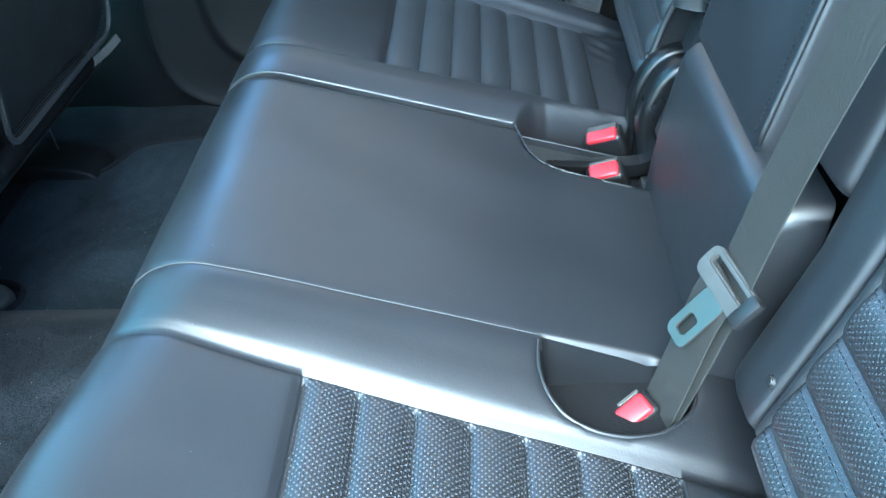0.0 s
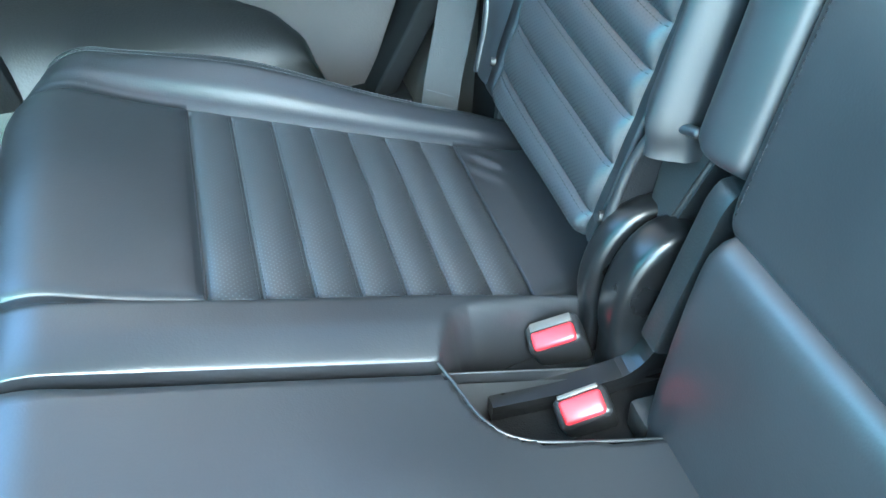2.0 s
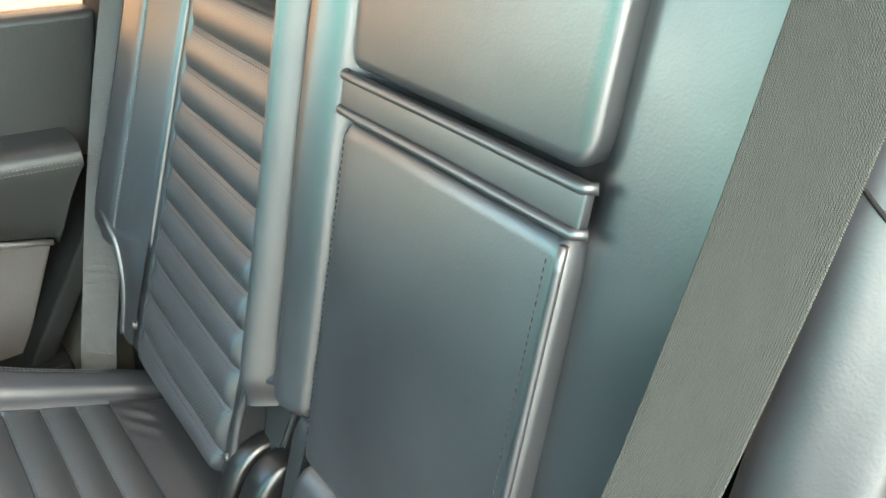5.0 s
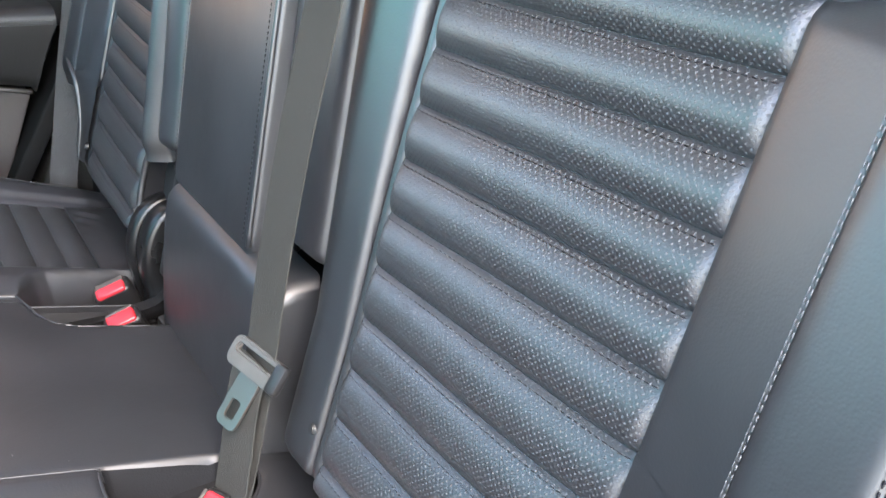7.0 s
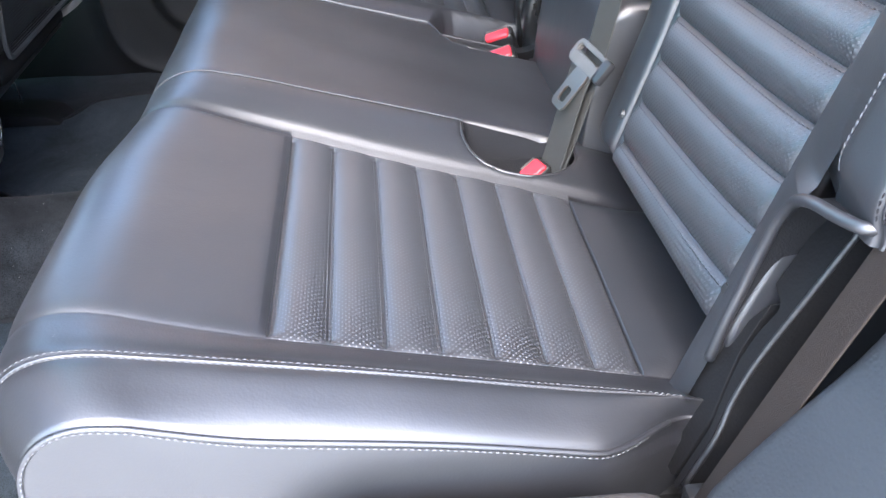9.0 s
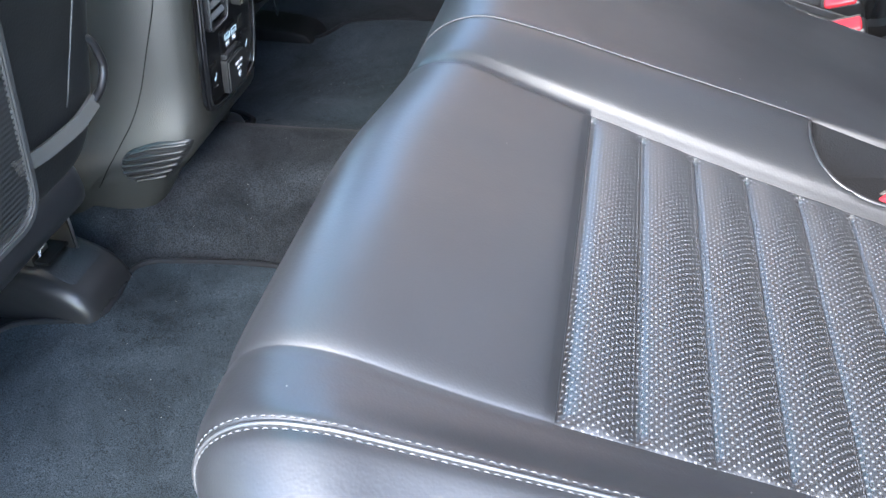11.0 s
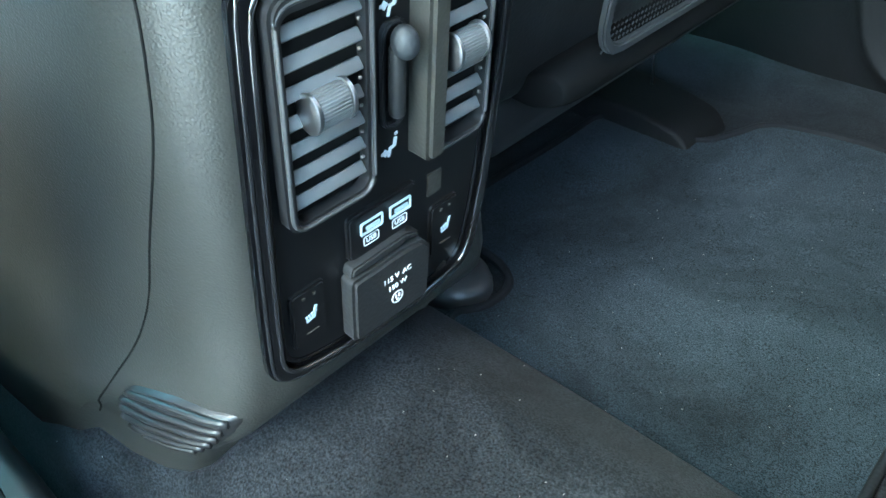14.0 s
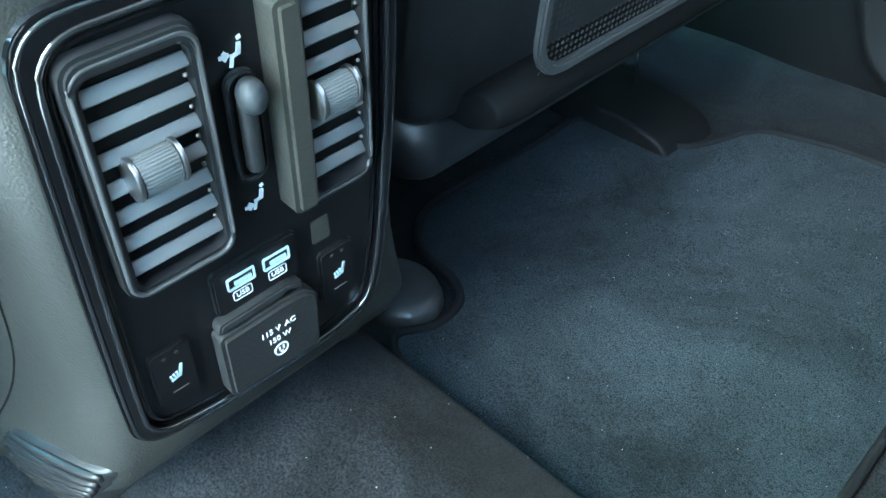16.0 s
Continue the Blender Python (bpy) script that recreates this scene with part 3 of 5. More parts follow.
def build_back(parent, knots, z0, z1, crease=(), ribs=None, name="cover", flip=False, step=0.004, roll=(0.05, 0.05), rz=RIB_Z):
    K = np.asarray(knots, float)
    span = np.abs(np.diff(K[:, 0])) + np.abs(np.diff(K[:, 1]))
    A = np.concatenate([k + np.linspace(0, 1, max(4, int(s / step)), endpoint=False) for k, s in enumerate(span)] + [[len(span)]])
    z = np.unique(np.concatenate([np.linspace(z0 - 0.012, z1 + 0.012, int((z1 - z0) / step) + 8), *([np.array(rz) + d for d in (-0.003, -0.0012, 0.0, 0.0012, 0.003)] if ribs else [[z0]])]))
    P = back_points(knots, A, z, crease, ribs, z0, z1, roll, rz)
    Am, zm = (A[:-1] + A[1:]) / 2, (z[:-1] + z[1:]) / 2
    uv = np.stack([P[..., 1], np.broadcast_to(z, P.shape[:2]) * 1.05], -1)
    if ribs:
        inA = (Am > ribs[0]) & (Am < ribs[1])
        ins = inA[:, None] & ((zm > rz[0]) & (zm < rz[-1]))[None]
        sheet(name, P, LEATHER, parent, ~ins, uv, flip)
        for p, q in zip(rz[:-1], rz[1:]):
            sheet("rib", P, PERF, parent, inA[:, None] & ((zm > p) & (zm < q))[None], uv, flip)
        for p in rz[1:-1]:
            row = back_points(knots, np.linspace(ribs[0] + 0.03, ribs[1] - 0.05, 90), np.array([p - 0.0030]), crease, ribs, z0, z1, roll, rz)[:, 0]
            stitches("seam_stitching", row + np.array((-0.0002, 0, 0)), DARK_THREAD, parent, length=0.0038, gap=0.0016, r=0.0004, lift=0.0001)
    else:
        sheet(name, P, LEATHER, parent, None, uv, flip)
    return lambda k, zz: back_points(knots, np.atleast_1d(np.asarray(k, float)), np.asarray(zz, float), crease, ribs, z0, z1, roll, rz)


def backrest(label, f, flip):
    """An outer backrest; f maps the near seat's y to this one's."""
    t = thing("backrest", label, "car seat", "rear bench")
    main = [(f(0.462), -0.10, 1), (f(0.461), -0.016, 1), (f(0.455), -0.004, 1), (f(0.440), 0.0, 0.9), (f(0.404), 0.004, 0.3), (f(0.392), -0.001, 0.12), (f(0.123), -0.001, 0), (f(0.1195), 0.002, 0), (f(0.112), 0.0035, 0), (f(0.102), 0.0035, 0), (f(0.096), -0.001, 0), (f(0.0945), -0.10, 0)]
    if flip:
        strip = [(y, max(h, -0.05), w) for y, h, w in main[:3]] + [(f(0.440), 0.012, 0.9), (f(0.425), 0.010, 0.62), (f(0.411), 0.0065, 0.36), (f(0.4035), 0.003, 0.22), (f(0.3985), -0.001, 0.16), (f(0.396), -0.03, 0.12)]
        build_back(t, strip, 0.572, 1.10, [], None, "inner_bolster", flip, roll=(0.010, 0.05))
        main = [(f(0.405), -0.10, 0.12), (f(0.4045), -0.012, 0.12), (f(0.401), 0.001, 0.12)] + main[5:]
        main[3:6] = [(0.939, -0.001, 0.12), (1.171, -0.001, 0), (1.176, 0.002, 0)]
        build_back(t, main, 0.435, 0.868, [(3, 0.003)], (3, 4), flip=flip, roll=(0.05, 0.006), rz=RIB_Z_FAR)
    else:
        strip = main[:3] + [(0.440, 0.001, 0.88), (0.424, 0.002, 0.66), (0.408, 0.002, 0.42), (0.4035, -0.003, 0.32), (0.4015, -0.03, 0.25)]
        strip = [(y, h - 0.011 * w, w) for y, h, w in strip]
        st = build_back(t, strip, 0.435, 1.10, [], None, "inner_bolster", flip, roll=(0.05, 0.05))
        main = [(0.4012, -0.03, 0.12), (0.4005, -0.004, 0.12), (0.398, 0.0, 0.12)] + main[5:]
        build_back(t, main, 0.435, 0.868, [(3, 0.003)], (3, 4), flip=flip, roll=(0.05, 0.006))
        ks = np.linspace(1.0, 5.9, 60)
        ys = [st(k, np.array([0.89]))[0][0][1] for k in ks]
        row = np.array([st(k, np.array([0.868 + 0.050 * (y - 0.4025) / 0.0585]))[0][0] for k, y in zip(ks, ys)])
        tube("seam", row + np.array((-0.0004, 0, 0)), 0.0011, SEAL, t, "thin dark diagonal seam")
    up = [(f(0.4012), -0.04, 0.3), (f(0.4005), -0.006, 0.3), (f(0.394), 0.006, 0.35), (f(0.37), 0.014, 0.4), (f(0.25), 0.020, 0.3), (f(0.13), 0.012, 0.3), (f(0.085), 0.012, 0.2), (f(0.03), 0.012, 0.1), (f(0.0), -0.02, 0), (f(-0.004), -0.12, 0)]
    build_back(t, up, 0.877, 1.10, [], None, "upper_panel", flip, roll=(0.022, 0.05))
    # side bolster: a flat inner flank rising to the stitched edge, then a broad wing
    bol = [(f(0.1255), -0.05, 0), (f(0.1245), 0.004, 0), (f(0.120), 0.0085, 0), (f(0.0685), 0.026, 0), (f(0.064), 0.0275, 0), (f(0.054), 0.032, 0), (f(0.016), 0.0365, 0), (f(0.006), 0.034, 0), (f(-0.001), 0.018, 0), (f(-0.003), -0.12, 0)]
    zb = 0.572 if flip else 0.606
    s = build_back(t, bol, zb, 0.868, [(4, 0.0025), (7, 0.003)], None, "side_bolster", flip, roll=(0.012, 0.05))
    zz = np.linspace(zb + 0.004, 0.866, 90)
    for k in (3.86, 4.2):
        stitches("stitching", s(k, zz)[0] + np.array((-0.0006, 0, 0)), THREAD, t, r=0.0004)
    for k in (6.8, 7.25):
        stitches("stitching", s(k, zz)[0] + np.array((-0.0006, 0, 0)), DARK_THREAD, t, r=0.0006)
    tube("piping", s(7.0, zz)[0] + np.array((-0.0004, 0, 0)), 0.0014, LEATHER, t)
    # back shell behind the cover
    y0, y1 = sorted((f(0.485), f(0.01)))
    shell = box_bm(0.05, y1 - y0, 0.52, 0.01, 2, Matrix.Translation((0.735, (y0 + y1) / 2, 0.83)) @ Matrix.Rotation(math.atan(0.318), 4, "Y"))
    part("back_shell", shell, PLASTIC, t, "black backrest shell")
    # small screw cap at the cover's foot
    for yy, zz_ in ((f(0.412), 0.489), (f(0.118), 0.488)):
        bm = bmesh.new()
        bmesh.ops.create_cone(bm, cap_ends=True, segments=20, radius1=0.0062, radius2=0.0045, depth=0.005, matrix=Matrix.Translation((back_x(zz_) - ((0.010 if flip else 0.0035) if yy == f(0.412) else 0.0075), yy, zz_)) @ Matrix.Rotation(radians(-90 + 17), 4, "Y"))
        bmesh.ops.bevel(bm, geom=bm.edges[:], offset=0.0008, segments=2, affect="EDGES")
        part("cap", bm, PLASTIC, t, "small round plastic cap")
    return t


near_back = backrest("black leather backrest with ribbed perforated panel", lambda y: y, False)
far_back = backrest("black leather outer backrest with ribbed perforated panel", lambda y: 1.057 + (0.2575 - y) * 0.93, True)

# ---- centre backrest and armrest ----
centre_back = thing("middle_rear_seat", "black leather middle seat behind the folded armrest", "car seat", "rear bench")
build_back(centre_back, [(0.468, -0.12, 1), (0.469, -0.03, 1), (0.482, -0.016, 1), (0.555, -0.014, 1), (0.60, -0.03, 1), (0.76, -0.03, 1), (0.786, -0.016, 1), (0.798, 0.002, 1), (0.822, 0.010, 1), (0.840, 0.002, 1), (0.846, -0.02, 1), (0.847, -0.10, 1)], 0.585, 1.10, [], None, "cover")
LOW = [(0.560, 0.574), (0.532, 0.573), (0.519, 0.570), (0.511, 0.562), (0.507, 0.550), (0.501, 0.52), (0.495, 0.48), (0.489, 0.43), (0.484, 0.36), (0.56, 0.36)]


def padded(outline, y0, y1, edge, n=14, skew=0.0):
    """A cushion-like block: an (x, z) outline swept across with rounded ends."""
    O = np.asarray(outline, float)
    c = O.mean(0)
    rows = []
    rows = [(y0 + edge * (1 - math.cos(t)), 1 - 0.22 * (1 - math.sin(t))) for t in np.linspace(0, math.pi / 2, n // 2)]
    rows += [(y1 - edge * (1 - math.cos(t)), 1 - 0.22 * (1 - math.sin(t))) for t in np.linspace(math.pi / 2, 0, n // 2)]
    bm = bmesh.new()
    rings = [[bm.verts.new((c[0] + (p[0] - c[0]) * s + skew * (y - y0), y, c[1] + (p[1] - c[1]) * s)) for p in O] for y, s in rows]
    k = len(O)
    for a, b in zip(rings[:-1], rings[1:]):
        for i in range(k):
            bm.faces.new((a[i], a[(i + 1) % k], b[(i + 1) % k], b[i]))
    bm.faces.new(rings[0][::-1])
    bm.faces.new(rings[-1])
    bmesh.ops.recalc_face_normals(bm, faces=bm.faces[:])
    return bm


def round_outline(pts, r, n=5):
    """Round the corners of a closed outline."""
    out = []
    P = [np.array(p, float) for p in pts]
    for i, p in enumerate(P):
        a, b = P[i - 1] - p, P[(i + 1) % len(P)] - p
        la, lb = np.linalg.norm(a), np.linalg.norm(b)
        rr = min(r, 0.45 * la, 0.45 * lb)
        s, e = p + a / la * rr, p + b / lb * rr
        for t in np.linspace(0, 1, n):
            out.append(tuple((1 - t) ** 2 * s + 2 * t * (1 - t) * p + t * t * e))
    return out


part("lower_pad", padded(LOW, 0.490, 0.784, 0.016, 18), LEATHER, centre_back, "smooth leather pad below the armrest")

armrest = thing("armrest", "folded-up black leather centre armrest with pull strap", "armrest")
ARM = round_outline([(0.519, 0.568), (0.575, 0.840), (0.625, 0.840), (0.575, 0.556)], 0.012)
part("armrest_body", padded(ARM, 0.566, 0.789, 0.012, 12), LEATHER, armrest)
ARM2 = round_outline([(0.581, 0.872), (0.612, 1.03), (0.66, 1.03), (0.632, 0.872)], 0.010)
part("armrest_top", padded(ARM2, 0.566, 0.789, 0.012, 12), LEATHER, armrest)
STRAP = round_outline([(0.5755, 0.843), (0.5805, 0.869), (0.588, 0.869), (0.583, 0.843)], 0.003)
part("pull_strap", padded(STRAP, 0.563, 0.793, 0.004, 8), LEATHER, armrest, "flat leather pull strap with stitched edges")
for z in (0.8445, 0.8675):
    x = 0.5745 + 0.19 * (z - 0.843)
    tube("strap_fold", curve([(x + 0.006, 0.560, z), (x, 0.566, z), (x - 0.001, 0.675, z + 0.001), (x, 0.789, z), (x + 0.006, 0.795, z)], 30), 0.0032, LEATHER, armrest)
for yy in (0.577, 0.778):
    stitches("stitching", [(0.5175 + 0.206 * (z - 0.572), yy, z) for z in np.linspace(0.585, 0.832, 20)], DARK_THREAD, armrest, r=0.0005)
for yy in (0.570,):
    tube("piping", [(0.5205 + 0.206 * (z - 0.572), yy, z) for z in np.linspace(0.58, 0.836, 20)], 0.0028, LEATHER, armrest)

# ---- hinge between the two backrests ----
def sub(name, parent, label):
    ob = new(name)
    ob.parent = parent
    return tagged(ob, label)


def slab(outline, face, dy, depth, bevel, name, parent, label):
    """A plate with an outline in (y, z) whose front follows face(z)."""
    bm = bmesh.new()
    va = [bm.verts.new((face(z), y + dy, z)) for y, z in outline]
    vb = [bm.verts.new((face(z) + depth, y + dy, z)) for y, z in outline]
    fa = bm.faces.new(va)
    bm.faces.new(vb[::-1])
    n = len(outline)
    for i in range(n):
        bm.faces.new((va[(i + 1) % n], va[i], vb[i], vb[(i + 1) % n]))
    bmesh.ops.recalc_face_normals(bm, faces=bm.faces[:])
    bmesh.ops.bevel(bm, geom=fa.edges[:], offset=bevel, segments=3, affect="EDGES", clamp_overlap=True)
    # far plate in the lighter black as if lit, near plate in the darker as shaded
    return part(name, bm, PLASTIC if dy else KICK, parent, label)


def flank(parent, lip, f):
    """The leather between the ribs' edge and a rolled lip; it runs up behind the bolster."""
    lip = lip[np.abs(lip[:, 1] - f(0.1)) < 0.036]
    zu = np.linspace(lip[-1, 2] + 0.006, 0.65, 8)
    up = np.stack([back_x(zu) - 0.024, np.full(8, f(0.070)), zu], 1)
    low = [lip[:1] + np.array((-0.014, 0.0, -0.045))] if f(0.1) < 0.5 else []
    lip = np.concatenate(low + [lip, up])
    edge = np.stack([back_x(lip[:, 2]) - 0.0075, np.full(len(lip), f(0.1235)), lip[:, 2]], 1)
    sheet("flank", np.stack([edge + (lip - edge) * k + np.array((-0.002 * math.sin(math.pi * k), 0, 0)) for k in np.linspace(0, 1, 8)], 0), LEATHER, parent, label="leather flank beside the ribs")


def hinge_recess(parent, label, dy):
    """Hinge drum and cover plate in a recess at a backrest's edge, under a rolled leather lip."""
    h = sub("hinge", parent, label)
    if dy:
        arc = [(0.533 + 0.052 * math.cos(a), 0.438 + 0.074 * math.sin(a)) for a in np.linspace(radians(10), radians(200), 24)]
        part("hub", prism_bm(arc + [(0.485, 0.36), (0.58, 0.36)], 0.079 + dy, 0.104 + dy, 0.008, 4), HUB, h, "rounded hinge drum")
        arc = [(0.536 + 0.050 * math.cos(a), 0.436 + 0.078 * math.sin(a)) for a in np.linspace(radians(10), radians(200), 24)]
        part("hub", prism_bm(arc + [(0.488, 0.36), (0.58, 0.36)], 0.040 + dy, 0.0755 + dy, 0.010, 4), HUB, h, "smooth satin drum")
        slab(round_outline([(0.107, 0.545), (0.060, 0.578), (0.052, 0.570), (0.066, 0.49), (0.090, 0.48)], 0.006, 4), lambda z: back_x(z) + 0.016, dy, 0.054, 0.005, "cover_plate", h, "long satin cover plate with a rounded edge")
    else:
        cover = lambda z: 0.548 + 0.42 * (z - 0.568)
        slab(round_outline([(0.058, 0.590), (0.061, 0.52), (0.063, 0.468), (0.059, 0.436), (0.050, 0.408), (0.048, 0.36), (0.060, 0.36), (0.064, 0.412), (0.0735, 0.436), (0.0805, 0.458), (0.0815, 0.480), (0.0775, 0.502), (0.095, 0.507), (0.095, 0.590)], 0.004, 4), cover, 0.0, 0.030, 0.003, "cover_plate", h, "long satin cover plate with a rounded edge")
        slab(round_outline([(0.087, 0.4985), (0.101, 0.466), (0.112, 0.432), (0.114, 0.36), (0.064, 0.36), (0.0685, 0.412), (0.078, 0.437), (0.0855, 0.459), (0.0868, 0.482)], 0.005, 4), lambda z: cover(z) + 0.003, 0.0, 0.020, 0.003, "hub", h, "curved hinge shield")
        tube("edge_bead", [(cover(z) + 0.001, y, z) for y, z in curve([(0.0592, 0.578), (0.0615, 0.52), (0.0635, 0.470), (0.0600, 0.438), (0.0508, 0.410), (0.0485, 0.37)], 30)], 0.0022, PLASTIC, h, "rounded bead along the edge of the cover")
    # solid black block in place of the shaded gap behind the cover
    part("gap_shade", prism_bm([(0.585, 0.61), (0.66, 0.61), (0.60, 0.33), (0.545, 0.33)], -0.005 + dy, 0.112 + dy, 0.0, 1), SEAL, h, "black block standing for the shade in the gap behind the cover")
    if dy:
        lip = curve([(0.494, 0.100, 0.448), (0.504, 0.102, 0.490), (0.514, 0.101, 0.530), (0.523, 0.096, 0.560), (0.530, 0.088, 0.578), (0.535, 0.073, 0.586), (0.539, 0.053, 0.592)], 60)
    else:
        lip = curve([(0.492, 0.101, 0.440), (0.498, 0.100, 0.474), (0.506, 0.098, 0.512), (0.511, 0.090, 0.554), (0.512, 0.079, 0.577), (0.511, 0.066, 0.590), (0.512, 0.050, 0.596), (0.514, 0.032, 0.599), (0.520, 0.012, 0.603), (0.545, 0.010, 0.600)], 60)
    lip = lip + np.array((0.0, dy, 0.0))
    tube("lip", lip, 0.0040, LEATHER, parent, "rolled leather lip over the hinge recess", n=12)
    if not dy:
        flank(parent, lip, lambda y: y)
        twin = lip[(lip[:, 1] > 0.030) & (lip[:, 2] > 0.462)] * np.array((1, -0.93, 1)) + np.array((0.0, 1.057 + 0.2575 * 0.93 + 0.010, 0.0))
        flank(far_back, twin, lambda y: 1.057 + (0.2575 - y) * 0.93)
        tube("lip", twin, 0.0040, LEATHER, far_back, "rolled leather lip over the hinge recess", n=12)
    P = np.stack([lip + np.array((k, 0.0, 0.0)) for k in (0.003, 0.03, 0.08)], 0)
    # same shade-dark colour closes the hinge recess behind the lip
    sheet("recess_lining", P, SHADED_LINING, parent, label="lining of the hinge recess, its shade put into the colour")


hinge_recess(far_back, "black plastic hinge between the seat backs", 0.803)
hinge_recess(near_back, "satin black hinge cover in a lined recess", 0.0)
bar = thing("seat_bracket", "black plastic bracket arm beside the belt buckles", "bracket")
path = curve([(0.385, 0.837, 0.392), (0.441, 0.836, 0.390), (0.490, 0.835, 0.393), (0.516, 0.835, 0.410), (0.537, 0.835, 0.460), (0.551, 0.834, 0.505), (0.556, 0.832, 0.535), (0.566, 0.830, 0.565)], 40)
ribbon("arm", path, np.tile((0.02, 1.0, 0.05), (40, 1)), 0.020, 0.016, HUB, bar)
bm = prism_bm(round_outline([(0.500, 0.44), (0.533, 0.560), (0.541, 0.574), (0.570, 0.574), (0.545, 0.47), (0.525, 0.43)], 0.006, 4), 0.808, 0.830, 0.003, 2)
part("blade", bm, PLASTIC, bar, "upright bracket blade with a bright edge")
part("foot", box_bm(0.05, 0.03, 0.03, 0.005, 2, Matrix.Translation((0.51, 0.79, 0.385))), PLASTIC, bar)

far_hinge = sub("hinge", far_back, "dark hinge slot by the rear door")
part("hub", prism_bm([(0.515, 0.36), (0.525, 0.46), (0.555, 0.55), (0.60, 0.55), (0.60, 0.36)], 1.214, 1.226, 0.003, 2), PLASTIC, far_hinge)
# solid black block in place of the shaded slot by the door
part("gap_shade", prism_bm([(0.545, 0.60), (0.66, 0.60), (0.60, 0.33), (0.525, 0.33)], 1.228, 1.33, 0.0, 1), SEAL, far_hinge, "black block standing for the shade in the gap behind the cover")


# ---- belts and buckles ----
def buckle(label, place, up, across, wide=0.040, full=False):
    """Belt buckle: a tapered black housing with a red release button; up: to its mouth, across: its broad side."""
    t = thing("belt_buckle", label, "belt buckle", "belt buckles")
    z = Vector(up).normalized()
    y = Vector(across)
    y = (y - z * y.dot(z)).normalized()
    x = y.cross(z)
    if x.y < 0:
        x, y = -x, -y
    m = Matrix(((x.x, y.x, z.x, place[0]), (x.y, y.y, z.y, place[1]), (x.z, y.z, z.z, place[2]), (0, 0, 0, 1)))
    bm = box_bm(0.026, wide, 0.085, 0.006, 4, Matrix.Translation((0, 0, -0.0425)))
    for v in bm.verts:
        k = 1 - 0.16 * min(1, max(0, -v.co.z / 0.085))
        v.co.x *= k
        v.co.y *= k
    bm.transform(m)
    part("housing", bm, SATIN, t)
    d = 0.0 if full else -0.0035
    bm = box_bm(0.019 if full else 0.0155, wide - 0.010, 0.010, 0.0035, 3, Matrix.Translation((d - 0.001, 0, -0.0012)) @ Matrix.Rotation(radians(-10), 4, "Y"))
    bm.transform(m)
    part("release_button", bm, RED, t, "bright red release button")
    bm = box_bm(0.008 if not full else 0.004, wide - 0.011, 0.004, 0.0012, 2, Matrix.Translation((0.0078 if not full else 0.011, 0, -0.0004)))
    bm.transform(m)
    part("slot", bm, SILVER, t, "pale metal belt slot")
    return t


buckle("black belt buckle with red button standing in the seat well", (0.452, 0.878, 0.411), (-0.40, -0.22, 0.87), (0.86, -0.24, 0.42), 0.046)
buckle("lower black belt buckle with red button in the seat well", (0.446, 0.803, 0.408), (-0.36, -0.30, 0.85), (0.88, -0.14, 0.36), 0.043, True)
buckle("belt buckle with red button tucked in the cushion pocket", (0.428, 0.459, 0.404), (-0.35, -0.25, 0.85), (0.80, 0.45, -0.05), 0.042, True)

belt = thing("seat_belt", "black webbing centre belt with chromed tongue plate", "seat belt", "seat belts")
pts = curve([(0.452, 0.462, 0.398), (0.470, 0.470, 0.445), (0.492, 0.482, 0.510), (0.510, 0.486, 0.590), (0.533, 0.480, 0.70), (0.556, 0.470, 0.80), (0.580, 0.461, 0.91), (0.615, 0.455, 1.06)], 60)
ribbon("webbing", pts, np.tile((0.10, -1.0, -0.06), (60, 1)), 0.048, 0.0016, WEB, belt)
lowp = curve([(0.454, 0.462, 0.398), (0.466, 0.468, 0.44), (0.482, 0.478, 0.495), (0.494, 0.483, 0.522)], 24)
ribbon("webbing", lowp - np.array((0.006, 0, 0)), np.tile((0.17, -0.95, -0.10), (24, 1)), 0.046, 0.0016, WEB, belt)
# tongue: bar frame across the belt and a plate with a slot
ax = Vector((0.507 - 0.491, 0.452 - 0.513, 0.521 - 0.528)).normalized()
down = Vector((0.454 - 0.497, 0.472 - 0.482, 0.466 - 0.524))
down = (down - ax * down.dot(ax)).normalized()
nrm = ax.cross(down)
TM = Matrix(((ax.x, down.x, nrm.x, 0.495), (ax.y, down.y, nrm.y, 0.482), (ax.z, down.z, nrm.z, 0.5235), (0, 0, 0, 1)))


def plate(outline, hole, thick, bevel, m):
    """A flat plate with a window, built as a ring of quads."""
    bm = bmesh.new()
    n = len(outline)
    top = [[bm.verts.new((x, y, s * thick / 2)) for x, y in ring] for ring in (outline, hole) for s in (1, -1)]
    o1, o0, h1, h0 = top
    for i in range(n):
        j = (i + 1) % n
        bm.faces.new((o1[i], o1[j], h1[j], h1[i]))
        bm.faces.new((o0[j], o0[i], h0[i], h0[j]))
        bm.faces.new((o0[i], o0[j], o1[j], o1[i]))
        bm.faces.new((h1[i], h1[j], h0[j], h0[i]))
    bmesh.ops.recalc_face_normals(bm, faces=bm.faces[:])
    if bevel:
        sharp = [e for e in bm.edges if e.calc_face_angle(0) > radians(60)]
        bmesh.ops.bevel(bm, geom=sharp, offset=bevel, segments=2, affect="EDGES", clamp_overlap=True)
    bm.transform(m)
    return bm


